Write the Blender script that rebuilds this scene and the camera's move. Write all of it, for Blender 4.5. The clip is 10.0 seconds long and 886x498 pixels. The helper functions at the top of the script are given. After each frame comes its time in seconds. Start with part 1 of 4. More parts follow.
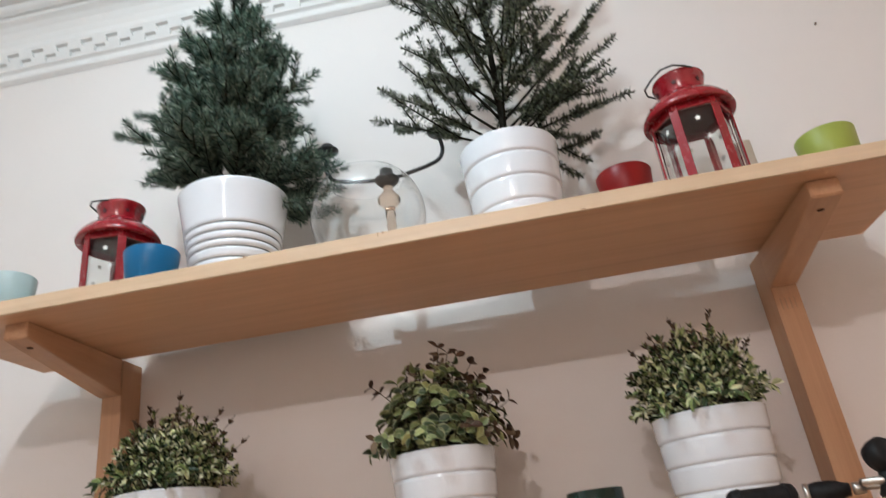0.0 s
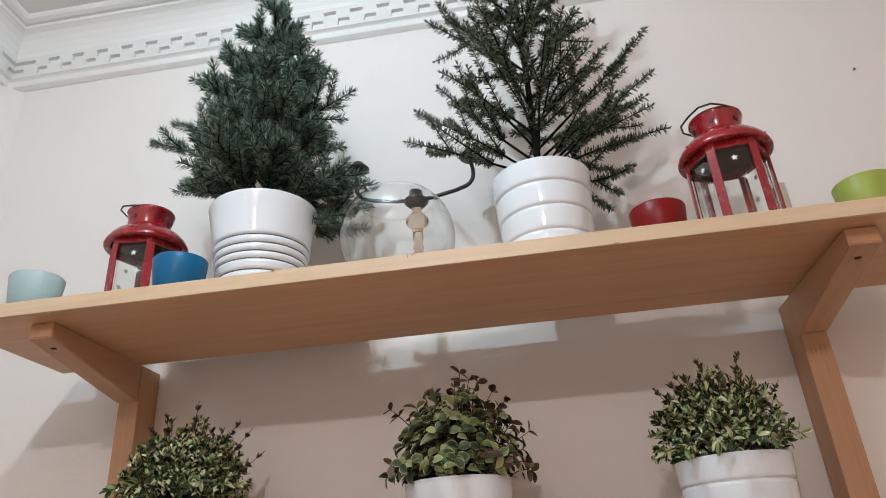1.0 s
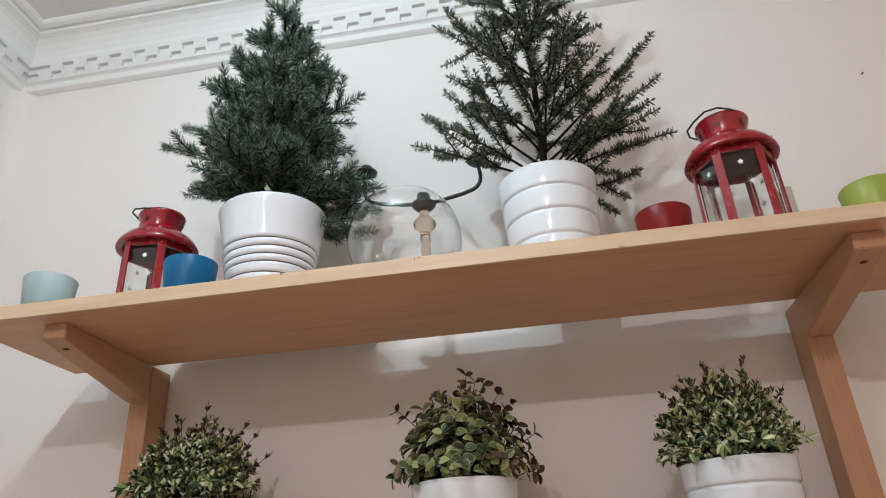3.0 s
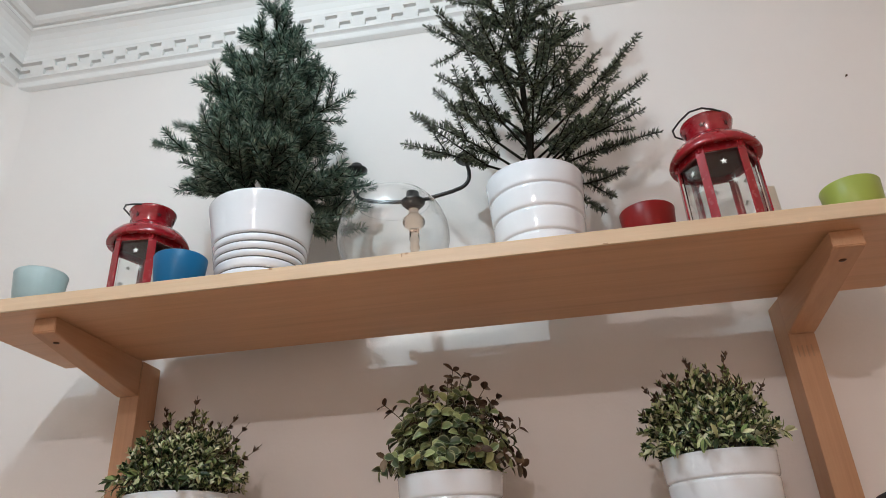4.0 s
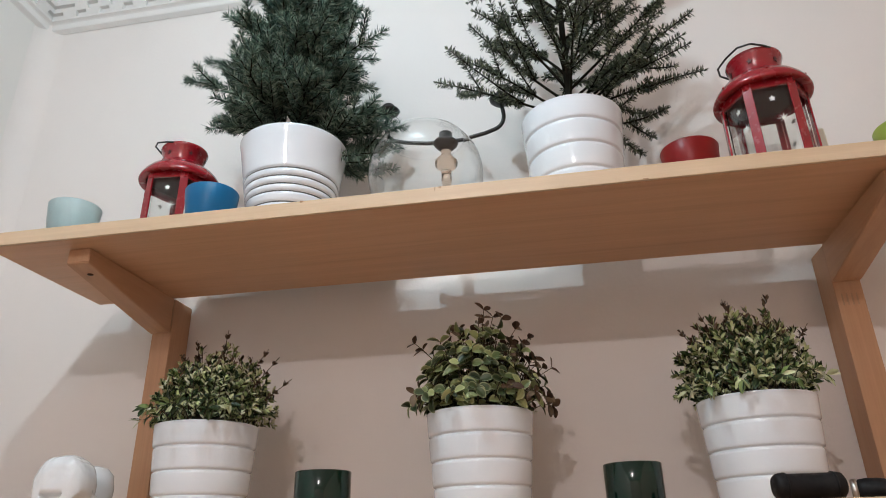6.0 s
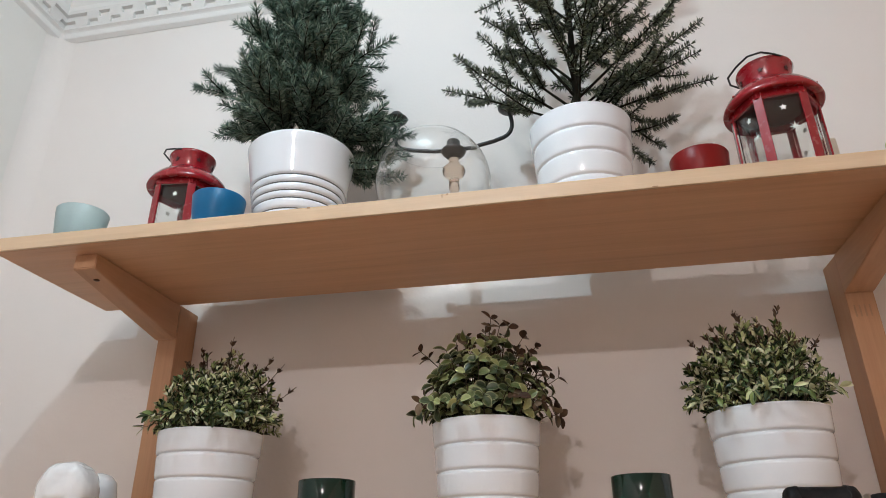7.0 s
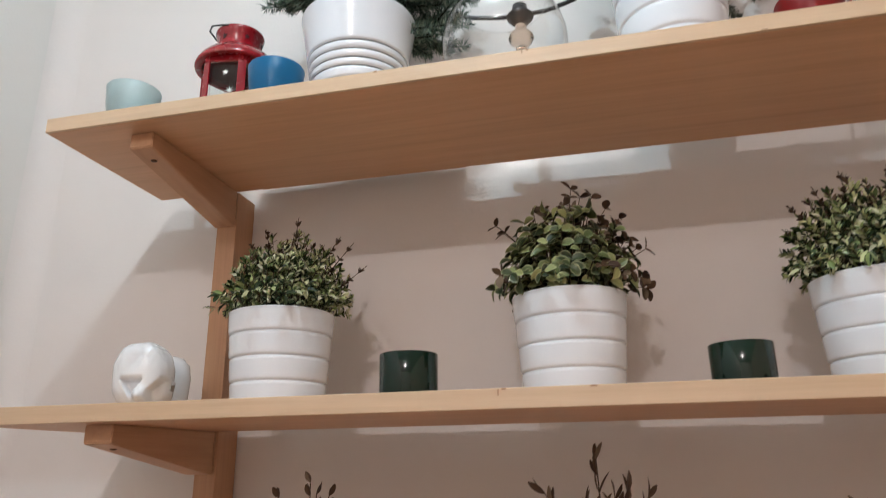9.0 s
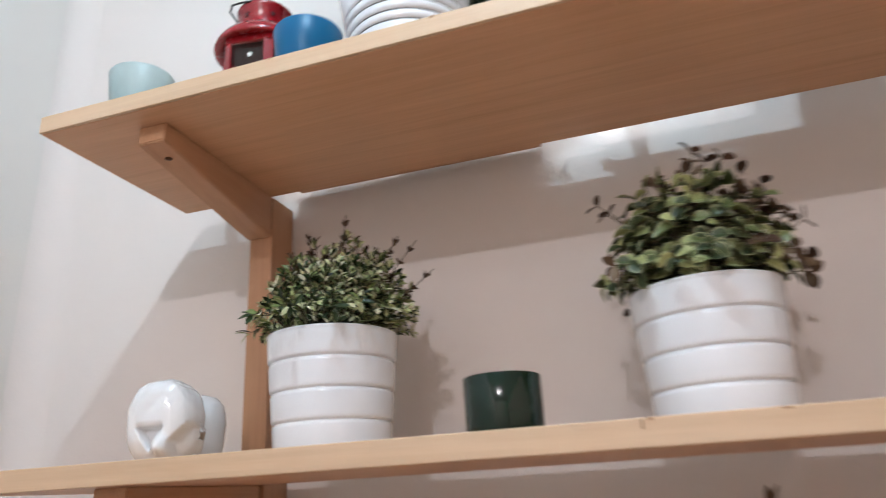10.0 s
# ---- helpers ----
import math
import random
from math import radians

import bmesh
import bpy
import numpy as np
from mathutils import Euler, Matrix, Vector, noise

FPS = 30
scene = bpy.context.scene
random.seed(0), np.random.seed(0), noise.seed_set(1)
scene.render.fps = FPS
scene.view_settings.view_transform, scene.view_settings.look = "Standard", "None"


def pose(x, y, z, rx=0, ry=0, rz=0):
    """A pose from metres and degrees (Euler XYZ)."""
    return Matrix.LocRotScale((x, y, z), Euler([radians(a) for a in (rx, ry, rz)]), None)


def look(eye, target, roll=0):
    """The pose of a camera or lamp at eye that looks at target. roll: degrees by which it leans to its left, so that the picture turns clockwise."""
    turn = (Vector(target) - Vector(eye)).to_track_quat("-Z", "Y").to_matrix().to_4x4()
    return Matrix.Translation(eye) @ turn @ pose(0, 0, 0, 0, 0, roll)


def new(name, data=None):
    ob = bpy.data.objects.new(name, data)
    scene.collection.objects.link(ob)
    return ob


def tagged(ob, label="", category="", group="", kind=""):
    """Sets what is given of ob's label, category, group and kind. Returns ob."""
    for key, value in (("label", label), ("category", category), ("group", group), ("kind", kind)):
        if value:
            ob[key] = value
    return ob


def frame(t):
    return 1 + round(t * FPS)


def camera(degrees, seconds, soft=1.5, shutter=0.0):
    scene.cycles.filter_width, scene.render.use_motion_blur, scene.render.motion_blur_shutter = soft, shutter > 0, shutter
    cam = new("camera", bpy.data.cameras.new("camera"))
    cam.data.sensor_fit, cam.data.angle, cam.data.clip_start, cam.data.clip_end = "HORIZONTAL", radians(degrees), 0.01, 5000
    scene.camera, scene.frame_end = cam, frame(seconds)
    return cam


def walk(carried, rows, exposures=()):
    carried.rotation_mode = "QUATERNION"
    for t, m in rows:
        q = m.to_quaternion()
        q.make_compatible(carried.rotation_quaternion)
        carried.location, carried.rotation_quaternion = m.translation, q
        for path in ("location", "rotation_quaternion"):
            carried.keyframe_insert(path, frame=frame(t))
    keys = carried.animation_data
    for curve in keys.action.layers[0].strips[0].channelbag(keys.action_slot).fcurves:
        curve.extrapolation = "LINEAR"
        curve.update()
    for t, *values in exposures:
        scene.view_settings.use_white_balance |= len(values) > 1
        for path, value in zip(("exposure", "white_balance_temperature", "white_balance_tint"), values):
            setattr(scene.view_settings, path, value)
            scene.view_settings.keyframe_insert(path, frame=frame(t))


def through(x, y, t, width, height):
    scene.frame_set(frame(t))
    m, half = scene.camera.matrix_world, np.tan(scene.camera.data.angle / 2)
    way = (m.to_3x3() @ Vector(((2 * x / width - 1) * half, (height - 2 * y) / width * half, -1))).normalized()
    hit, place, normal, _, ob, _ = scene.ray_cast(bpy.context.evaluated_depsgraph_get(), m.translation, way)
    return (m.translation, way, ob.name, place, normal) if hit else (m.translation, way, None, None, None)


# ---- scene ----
cam = camera(66.2, 10.0, 0.6, 0.5)
PATH = [
    (0, (0.7422, -0.9915, 1.6675), (0.5810, 0.5648, 2.3668), -7.7),
    (0.2, (0.7356, -0.9925, 1.6686), (0.5532, 0.5607, 2.4083), -7.4),
    (0.5, (0.7276, -0.9933, 1.6709), (0.5399, 0.5451, 2.4036), -5.0),
    (1, (0.7233, -0.9933, 1.6752), (0.5373, 0.5365, 2.4242), -3.9),
    (1.5, (0.7276, -0.9898, 1.6743), (0.5536, 0.5408, 2.4251), -4.1),
    (2, (0.7267, -0.9821, 1.6718), (0.5416, 0.5451, 2.4259), -3.4),
    (2.2, (0.7255, -0.9840, 1.6721), (0.5324, 0.5569, 2.4345), -3.9),
    (2.5, (0.7242, -0.9907, 1.6726), (0.5108, 0.5322, 2.4294), -3.4),
    (4, (0.7370, -1.0061, 1.6623), (0.5425, 0.5193, 2.4191), -3.3),
    (4.2, (0.7350, -1.0035, 1.6583), (0.5042, 0.5344, 2.4162), -2.6),
    (4.5, (0.7284, -0.9941, 1.6503), (0.4851, 0.5408, 2.3728), -1.9),
    (4.7, (0.7248, -0.9881, 1.6437), (0.4700, 0.5612, 2.3701), -2.0),
    (5, (0.7225, -0.9813, 1.6358), (0.4508, 0.5708, 2.3102), -1.4),
    (5.2, (0.7234, -0.9785, 1.6338), (0.4609, 0.5986, 2.2947), -1.9),
    (5.5, (0.7250, -0.9770, 1.6332), (0.4611, 0.5853, 2.2871), -1.8),
    (5.7, (0.7233, -0.9770, 1.6332), (0.4602, 0.5802, 2.2991), -1.5),
    (7, (0.7233, -0.9684, 1.6306), (0.4371, 0.5622, 2.3462), -0.5),
    (7.2, (0.7181, -0.9673, 1.6305), (0.4336, 0.5831, 2.3434), -0.6),
    (7.5, (0.6976, -0.9641, 1.6298), (0.3771, 0.5802, 2.2999), -0.5),
    (8, (0.6693, -0.9530, 1.6229), (0.2751, 0.5819, 2.2751), -0.3),
    (8.2, (0.6687, -0.9505, 1.6220), (0.2692, 0.6065, 2.2617), -0.3),
    (8.5, (0.6685, -0.9393, 1.6186), (0.2760, 0.6102, 2.2365), -0.6),
    (8.8, (0.6660, -0.9180, 1.6030), (0.2310, 0.9230, 2.2560), -0.5),
    (9, (0.6539, -0.9161, 1.5989), (0.2811, 0.6736, 2.1191), -0.8),
    (9.2, (0.6450, -0.9060, 1.5960), (0.2190, 0.9600, 2.1780), -1.7),
    (9.5, (0.6128, -0.8870, 1.6032), (0.2828, 0.7293, 2.0694), -4.5),
    (9.7, (0.5970, -0.8410, 1.6070), (0.1950, 1.0330, 2.1800), -4.8),
    (9.8, (0.5920, -0.8130, 1.6150), (0.1750, 1.0490, 2.2220), -4.6),
    (9.9, (0.5800, -0.7890, 1.6210), (0.1050, 1.0420, 2.2730), -4.2),
    (10, (0.5716, -0.7567, 1.6263), (0.1037, 0.7859, 2.2074), -3.3),
]
walk(cam, [(t, look(eye, target, roll)) for t, eye, target, roll in PATH],
     [(0, 0.08, 6500, 10), (0.5, 0.02, 6500, 10), (1.5, 0.0, 6500, 10), (4, -0.05, 6500, 10), (5.5, -0.04, 6500, 10), (7.5, -0.02, 6500, 10),
      (8.5, 0.0, 6500, 10), (9, 0.06, 6500, 10), (9.5, 0.1, 6500, 10), (10, 0.28, 6150, 10)])

# ---- world, lamps ----
world = bpy.data.worlds.new("world")
scene.world = world
world.use_nodes = True
world.node_tree.nodes["Background"].inputs[0].default_value = (1.0, 0.9, 0.8, 1)
world.node_tree.nodes["Background"].inputs[1].default_value = 0.05


def point_lamp(name, place, watts, colour, radius):
    data = bpy.data.lights.new(name, "POINT")
    data.energy, data.color, data.shadow_soft_size = watts, colour, radius
    ob = new(name, data)
    ob.location = place
    return ob


# two bare bulbs under the ceiling, in one line square to the shelf wall
point_lamp("ceiling_bulb_near", (0.476, -0.76, 2.68), 10.4, (0.76, 1.0, 1.13), 0.006)
point_lamp("ceiling_bulb_far", (0.51, -2.25, 2.68), 26.8, (1.05, 0.978, 0.975), 0.012)


# ---- materials ----
def material(name, base, rough=0.5, metal=0.0):
    m = bpy.data.materials.new(name)
    m.use_nodes = True
    nt = m.node_tree
    b = nt.nodes["Principled BSDF"]
    b.inputs["Base Color"].default_value = (*base, 1)
    b.inputs["Roughness"].default_value = rough
    b.inputs["Metallic"].default_value = metal
    return m, nt, b


def mapped(nt, scale, coords="Object"):
    tc, mp = nt.nodes.new("ShaderNodeTexCoord"), nt.nodes.new("ShaderNodeMapping")
    mp.inputs["Scale"].default_value = scale
    nt.links.new(tc.outputs[coords], mp.inputs[0])
    return mp.outputs[0]


def noise_node(nt, vec, scale, detail=4.0, rough=0.6, distort=0.0):
    n = nt.nodes.new("ShaderNodeTexNoise")
    n.inputs["Scale"].default_value, n.inputs["Detail"].default_value = scale, detail
    n.inputs["Roughness"].default_value, n.inputs["Distortion"].default_value = rough, distort
    nt.links.new(vec, n.inputs["Vector"])
    return n.outputs["Fac"]


def ramp(nt, fac, stops):
    r = nt.nodes.new("ShaderNodeValToRGB")
    while len(r.color_ramp.elements) < len(stops):
        r.color_ramp.elements.new(0.5)
    for e, (p, c) in zip(r.color_ramp.elements, stops):
        e.position, e.color = p, (*c, 1)
    nt.links.new(fac, r.inputs[0])
    return r.outputs[0]


def mix(nt, fac, a, b, mode="MIX"):
    n = nt.nodes.new("ShaderNodeMix")
    n.data_type, n.blend_type = "RGBA", mode
    for sock, v in ((n.inputs[0], fac), (n.inputs[6], a), (n.inputs[7], b)):
        if hasattr(v, "links"):
            nt.links.new(v, sock)
        else:
            sock.default_value = v if isinstance(v, float) else (*v, 1)
    return n.outputs[2]


def bump(nt, b, height, strength, dist):
    n = nt.nodes.new("ShaderNodeBump")
    n.inputs["Strength"].default_value, n.inputs["Distance"].default_value = strength, dist
    nt.links.new(height, n.inputs["Height"])
    nt.links.new(n.outputs[0], b.inputs["Normal"])


def plaster(name, base, dark):
    m, nt, b = material(name, base, 0.75)
    v = mapped(nt, (1, 1, 1))
    big, fine = noise_node(nt, v, 2.3, 5), noise_node(nt, v, 160, 3)
    nt.links.new(ramp(nt, big, [(0.3, dark), (0.7, base)]), b.inputs["Base Color"])
    bump(nt, b, mix(nt, 0.35, fine, noise_node(nt, v, 28, 3)), 0.22, 0.002)
    return m


def wood(name, along, tone=1.0, warm=1.0):
    """Pale varnished pine with the grain along the given axis."""
    m, nt, b = material(name, (0.6, 0.4, 0.24), 0.42)
    s = [9.0, 9.0, 9.0]
    s[along] = 0.55
    v = mapped(nt, s)
    grain = noise_node(nt, v, 5.0, 7, 0.68, 0.5)
    s2 = [160.0, 160.0, 160.0]
    s2[along] = 3.0
    fibre = noise_node(nt, mapped(nt, s2), 1.0, 3, 0.7)
    blotch = noise_node(nt, mapped(nt, (1, 1, 1)), 6.0, 3)
    c = ramp(nt, grain, [(0.25, (0.49 * tone, 0.305 * tone, 0.175 * tone)), (0.5, (0.60 * tone, 0.40 * tone, 0.25 * tone)), (0.75, (0.68 * tone, 0.475 * tone, 0.315 * tone))])
    c = mix(nt, 0.16, c, ramp(nt, fibre, [(0.35, (0.33, 0.18, 0.09)), (0.7, (0.76, 0.54, 0.34))]))
    c = mix(nt, 0.14, c, ramp(nt, blotch, [(0.3, (0.48, 0.29, 0.16)), (0.7, (0.70, 0.47, 0.29))]))
    info = nt.nodes.new("ShaderNodeObjectInfo")
    c = mix(nt, 0.10, c, ramp(nt, info.outputs["Random"], [(0.0, (0.50, 0.30, 0.17)), (1.0, (0.72, 0.50, 0.31))]))
    if warm != 1.0:
        c = mix(nt, 1.0, c, (1.0, 1.0 / warm, 1.0 / warm ** 1.6), "MULTIPLY")
    nt.links.new(c, b.inputs["Base Color"])
    nt.links.new(ramp(nt, fibre, [(0.2, (0.36, 0.36, 0.36)), (0.8, (0.52, 0.52, 0.52))]), b.inputs["Roughness"])
    bump(nt, b, mix(nt, 0.5, grain, fibre), 0.12, 0.0015)
    return m


def glaze(name, base, rough, spot):
    m, nt, b = material(name, base, rough)
    v = mapped(nt, (1, 1, 1))
    n = noise_node(nt, v, 14, 4)
    nt.links.new(ramp(nt, n, [(0.3, spot), (0.65, base)]), b.inputs["Base Color"])
    nt.links.new(ramp(nt, noise_node(nt, v, 60, 3), [(0.3, (rough * 0.7,) * 3), (0.7, (rough * 1.5,) * 3)]), b.inputs["Roughness"])
    b.inputs["Coat Weight"].default_value, b.inputs["Coat Roughness"].default_value = 0.3, 0.08
    bump(nt, b, noise_node(nt, v, 45, 2), 0.05, 0.001)
    return m


def frosted(name, base, through, rough=0.38):
    m, nt, b = material(name, base, rough)
    v = mapped(nt, (1, 1, 1))
    n = noise_node(nt, v, 30, 3)
    nt.links.new(mix(nt, n, base, tuple(c * 0.86 for c in base)), b.inputs["Base Color"])
    b.inputs["Transmission Weight"].default_value = through
    b.inputs["Specular IOR Level"].default_value = 0.22
    bump(nt, b, noise_node(nt, v, 500, 2), 0.06, 0.0005)
    return m


def clear_glass(name, base, rough=0.01):
    m, nt, b = material(name, base, rough)
    b.inputs["Transmission Weight"].default_value = 1.0
    b.inputs["IOR"].default_value = 1.45
    nt.links.new(ramp(nt, noise_node(nt, mapped(nt, (1, 1, 1)), 25, 3), [(0.35, (rough,) * 3), (0.8, (rough + 0.04,) * 3)]), b.inputs["Roughness"])
    return m


def leafy(name, stops, rough=0.38):
    """Foliage: each leaf or needle takes its own tone."""
    m, nt, b = material(name, stops[0][1], rough)
    geo = nt.nodes.new("ShaderNodeNewGeometry")
    c = ramp(nt, geo.outputs["Random Per Island"], stops)
    n = ramp(nt, noise_node(nt, mapped(nt, (1, 1, 1)), 35, 3), [(0.35, (0.0, 0.0, 0.0)), (0.75, (0.6, 0.6, 0.6))])
    c = mix(nt, n, c, tuple(v * 0.8 for v in stops[0][1]))
    nt.links.new(c, b.inputs["Base Color"])
    b.inputs["Specular IOR Level"].default_value = 0.3
    return m


WALL = plaster("wall_plaster", (0.80, 0.765, 0.738), (0.765, 0.73, 0.703))
SIDE_WALL = plaster("side_wall_plaster", (0.775, 0.76, 0.725), (0.745, 0.73, 0.70))
CEIL = plaster("ceiling_plaster", (0.80, 0.785, 0.77), (0.76, 0.745, 0.73))
STUCCO = plaster("cornice_stucco", (0.82, 0.815, 0.80), (0.77, 0.765, 0.75))
# floor, south and east wall are unseen; their colours only steer the bounce light
FLOOR = wood("floor_wood", 0, 0.70, 1.25)
DIM_WALL = plaster("beige_wall", (0.78, 0.70, 0.64), (0.74, 0.66, 0.60))
WARM_WALL = plaster("warm_bounce_wall", (0.86, 0.69, 0.58), (0.82, 0.65, 0.54))
# bracket and post pine is toned down: the shade they stand in is in the colour
WOOD_X, WOOD_Y, WOOD_Z = wood("pine_shelf", 0, 1.17, 1.11), wood("pine_bracket_shaded", 1, 0.88, 1.15), wood("pine_post_shaded", 2, 0.82, 1.16)
# lighter copy of the shelf pine: direct light on the front edges put into colour
EDGE = wood("pine_edge_lit", 0, 1.14, 0.90)
JOINT = wood("joint_wood", 2, 0.5, 1.1)
WHITE = glaze("white_glaze", (0.785, 0.83, 0.885), 0.11, (0.76, 0.805, 0.86))
PORCELAIN = glaze("porcelain", (0.82, 0.85, 0.88), 0.10, (0.79, 0.82, 0.85))
GROOVE = glaze("groove_grey", (0.10, 0.105, 0.105), 0.6, (0.16, 0.16, 0.155))
RED = glaze("red_enamel", (0.32, 0.010, 0.018), 0.22, (0.26, 0.008, 0.015))
# darkened copy of the enamel for shade inside the lantern roof and vents
DARK_RED = glaze("red_in_shade", (0.07, 0.008, 0.010), 0.5, (0.05, 0.006, 0.008))
BLACK = glaze("black_metal", (0.012, 0.012, 0.013), 0.35, (0.02, 0.02, 0.02))
RUBBER = glaze("black_rubber", (0.006, 0.006, 0.007), 0.55, (0.011, 0.010, 0.010))
RUBBER.node_tree.nodes["Principled BSDF"].inputs["Coat Weight"].default_value = 0.0
RUBBER.node_tree.nodes["Principled BSDF"].inputs["Specular IOR Level"].default_value = 0.25
STEEL = material("steel", (0.55, 0.53, 0.50), 0.3, 1.0)[0]
SCREW = material("screw_bronze", (0.10, 0.05, 0.025), 0.45, 0.8)[0]
PAINT_WHITE = material("white_print", (0.85, 0.85, 0.83), 0.5)[0]
PANE = clear_glass("pane_glass", (0.96, 0.97, 0.96))
BOWL = clear_glass("bowl_glass", (0.985, 0.99, 0.985), 0.0)
AMBER = clear_glass("amber_glass", (0.80, 0.64, 0.52), 0.0)
GREEN_GLASS = frosted("green_glass", (0.0025, 0.030, 0.017), 0.45, 0.05)
GREEN_GLASS.node_tree.nodes["Principled BSDF"].inputs["Specular IOR Level"].default_value = 0.35
GREEN_GLASS.node_tree.nodes["Principled BSDF"].inputs["Coat Weight"].default_value = 0.08
AQUA = frosted("aqua_frosted_glass", (0.71, 0.88, 0.90), 0.68)
BLUE = frosted("blue_frosted_glass", (0.004, 0.140, 0.320), 0.15)
REDCUP = frosted("red_frosted_glass", (0.22, 0.005, 0.005), 0.10)
LIME = frosted("lime_frosted_glass", (0.42, 0.50, 0.10), 0.25)
GREEN_WAX = frosted("green_wax", (0.010, 0.060, 0.036), 0.0, 0.35)
WAX = frosted("pale_wax", (0.75, 0.70, 0.60), 0.1, 0.5)
BARK = leafy("bark", [(0.0, (0.010, 0.009, 0.006)), (1.0, (0.018, 0.015, 0.010))], 0.95)
BARK.node_tree.nodes["Principled BSDF"].inputs["Specular IOR Level"].default_value = 0.1
FIR = leafy("fir_needles", [(0.0, (0.012, 0.030, 0.022)), (0.4, (0.055, 0.110, 0.080)), (0.72, (0.18, 0.27, 0.20)), (1.0, (0.36, 0.42, 0.33))])
SPRUCE = leafy("spruce_needles", [(0.0, (0.010, 0.016, 0.009)), (0.45, (0.038, 0.053, 0.029)), (0.8, (0.12, 0.15, 0.085)), (1.0, (0.30, 0.33, 0.21))])
THYME = leafy("thyme_leaves", [(0.0, (0.010, 0.022, 0.007)), (0.35, (0.050, 0.085, 0.026)), (0.50, (0.27, 0.36, 0.12)), (0.70, (0.62, 0.66, 0.34)), (1.0, (0.82, 0.79, 0.58))])
THYME_TIPS = leafy("thyme_tips", [(0.0, (0.050, 0.026, 0.017)), (0.6, (0.10, 0.060, 0.034)), (1.0, (0.24, 0.18, 0.12))])
OREGANO = leafy("oregano_leaf", [(0.0, (0.050, 0.085, 0.038)), (1.0, (0.11, 0.155, 0.075))])
STEM = leafy("plant_stem", [(0.0, (0.055, 0.040, 0.022)), (1.0, (0.09, 0.07, 0.035))], 0.7)
SOIL = plaster("dark_soil", (0.030, 0.022, 0.016), (0.016, 0.012, 0.009))


def leaf_pieces(m, joined):
    """Pale-rimmed leaves, each with a tone of its own, single or joined."""
    nt = m.node_tree
    info = nt.nodes.new("ShaderNodeNewGeometry" if joined else "ShaderNodeObjectInfo")
    c = ramp(nt, info.outputs["Random Per Island" if joined else "Random"], [(0.0, (0.012, 0.022, 0.008)), (0.38, (0.045, 0.068, 0.022)), (0.68, (0.17, 0.205, 0.075)), (1.0, (0.40, 0.43, 0.19))])
    at = nt.nodes.new("ShaderNodeAttribute")
    at.attribute_name = "edge"
    nt.links.new(mix(nt, at.outputs["Fac"], c, (0.58, 0.58, 0.34)), nt.nodes["Principled BSDF"].inputs["Base Color"])


OREGANO_BUSH = leafy("oregano_bush", [(0.0, (0.03, 0.05, 0.02)), (1.0, (0.09, 0.13, 0.06))])
leaf_pieces(OREGANO, False)
leaf_pieces(OREGANO_BUSH, True)


# ---- mesh helpers ----
def part(name, bm, mat, parent=None, label="", smooth=True):
    me = bpy.data.meshes.new(name)
    bm.to_mesh(me)
    bm.free()
    return mesh_part(name, me, mat, parent, label, smooth)


def mesh_part(name, me, mat, parent=None, label="", smooth=True):
    if mat and not me.materials:
        me.materials.append(mat)
    if smooth:
        me.shade_smooth()
    ob = new(name, me)
    if parent:
        ob.parent = parent
    if label:
        ob["label"] = label
    return ob


def thing(name, place, label, category, group="", turn=0.0):
    ob = new(name)
    ob.empty_display_size = 0.02
    ob.matrix_world = pose(*place, 0, 0, turn)
    return tagged(ob, label, category, group)


def box(x0, x1, y0, y1, z0, z1, bevel=0.0, bm=None):
    made = bm or bmesh.new()
    vs = [made.verts.new((x, y, z)) for x in (x0, x1) for y in (y0, y1) for z in (z0, z1)]
    fs = [made.faces.new([vs[i] for i in f]) for f in ((0, 1, 3, 2), (4, 6, 7, 5), (0, 4, 5, 1), (2, 3, 7, 6), (0, 2, 6, 4), (1, 5, 7, 3))]
    if bevel:
        es = list({e for f in fs for e in f.edges})
        bmesh.ops.bevel(made, geom=es, offset=bevel, segments=2, profile=0.5, affect="EDGES")
    return made


def lathe(profile, seg=48, bm=None, at=(0, 0, 0)):
    """Turn a list of (radius, height) round z; a radius of 0 closes the end."""
    made = bm or bmesh.new()
    rings = []
    for r, z in profile:
        if r < 1e-6:
            rings.append([made.verts.new((at[0], at[1], at[2] + z))])
        else:
            rings.append([made.verts.new((at[0] + r * math.cos(2 * math.pi * i / seg), at[1] + r * math.sin(2 * math.pi * i / seg), at[2] + z)) for i in range(seg)])
    for a, b in zip(rings, rings[1:]):
        for i in range(seg):
            j = (i + 1) % seg
            if len(a) == 1 and len(b) > 1:
                made.faces.new((a[0], b[j], b[i]))
            elif len(b) == 1 and len(a) > 1:
                made.faces.new((a[i], a[j], b[0]))
            elif len(a) > 1:
                made.faces.new((a[i], a[j], b[j], b[i]))
    bmesh.ops.recalc_face_normals(made, faces=made.faces)
    return made


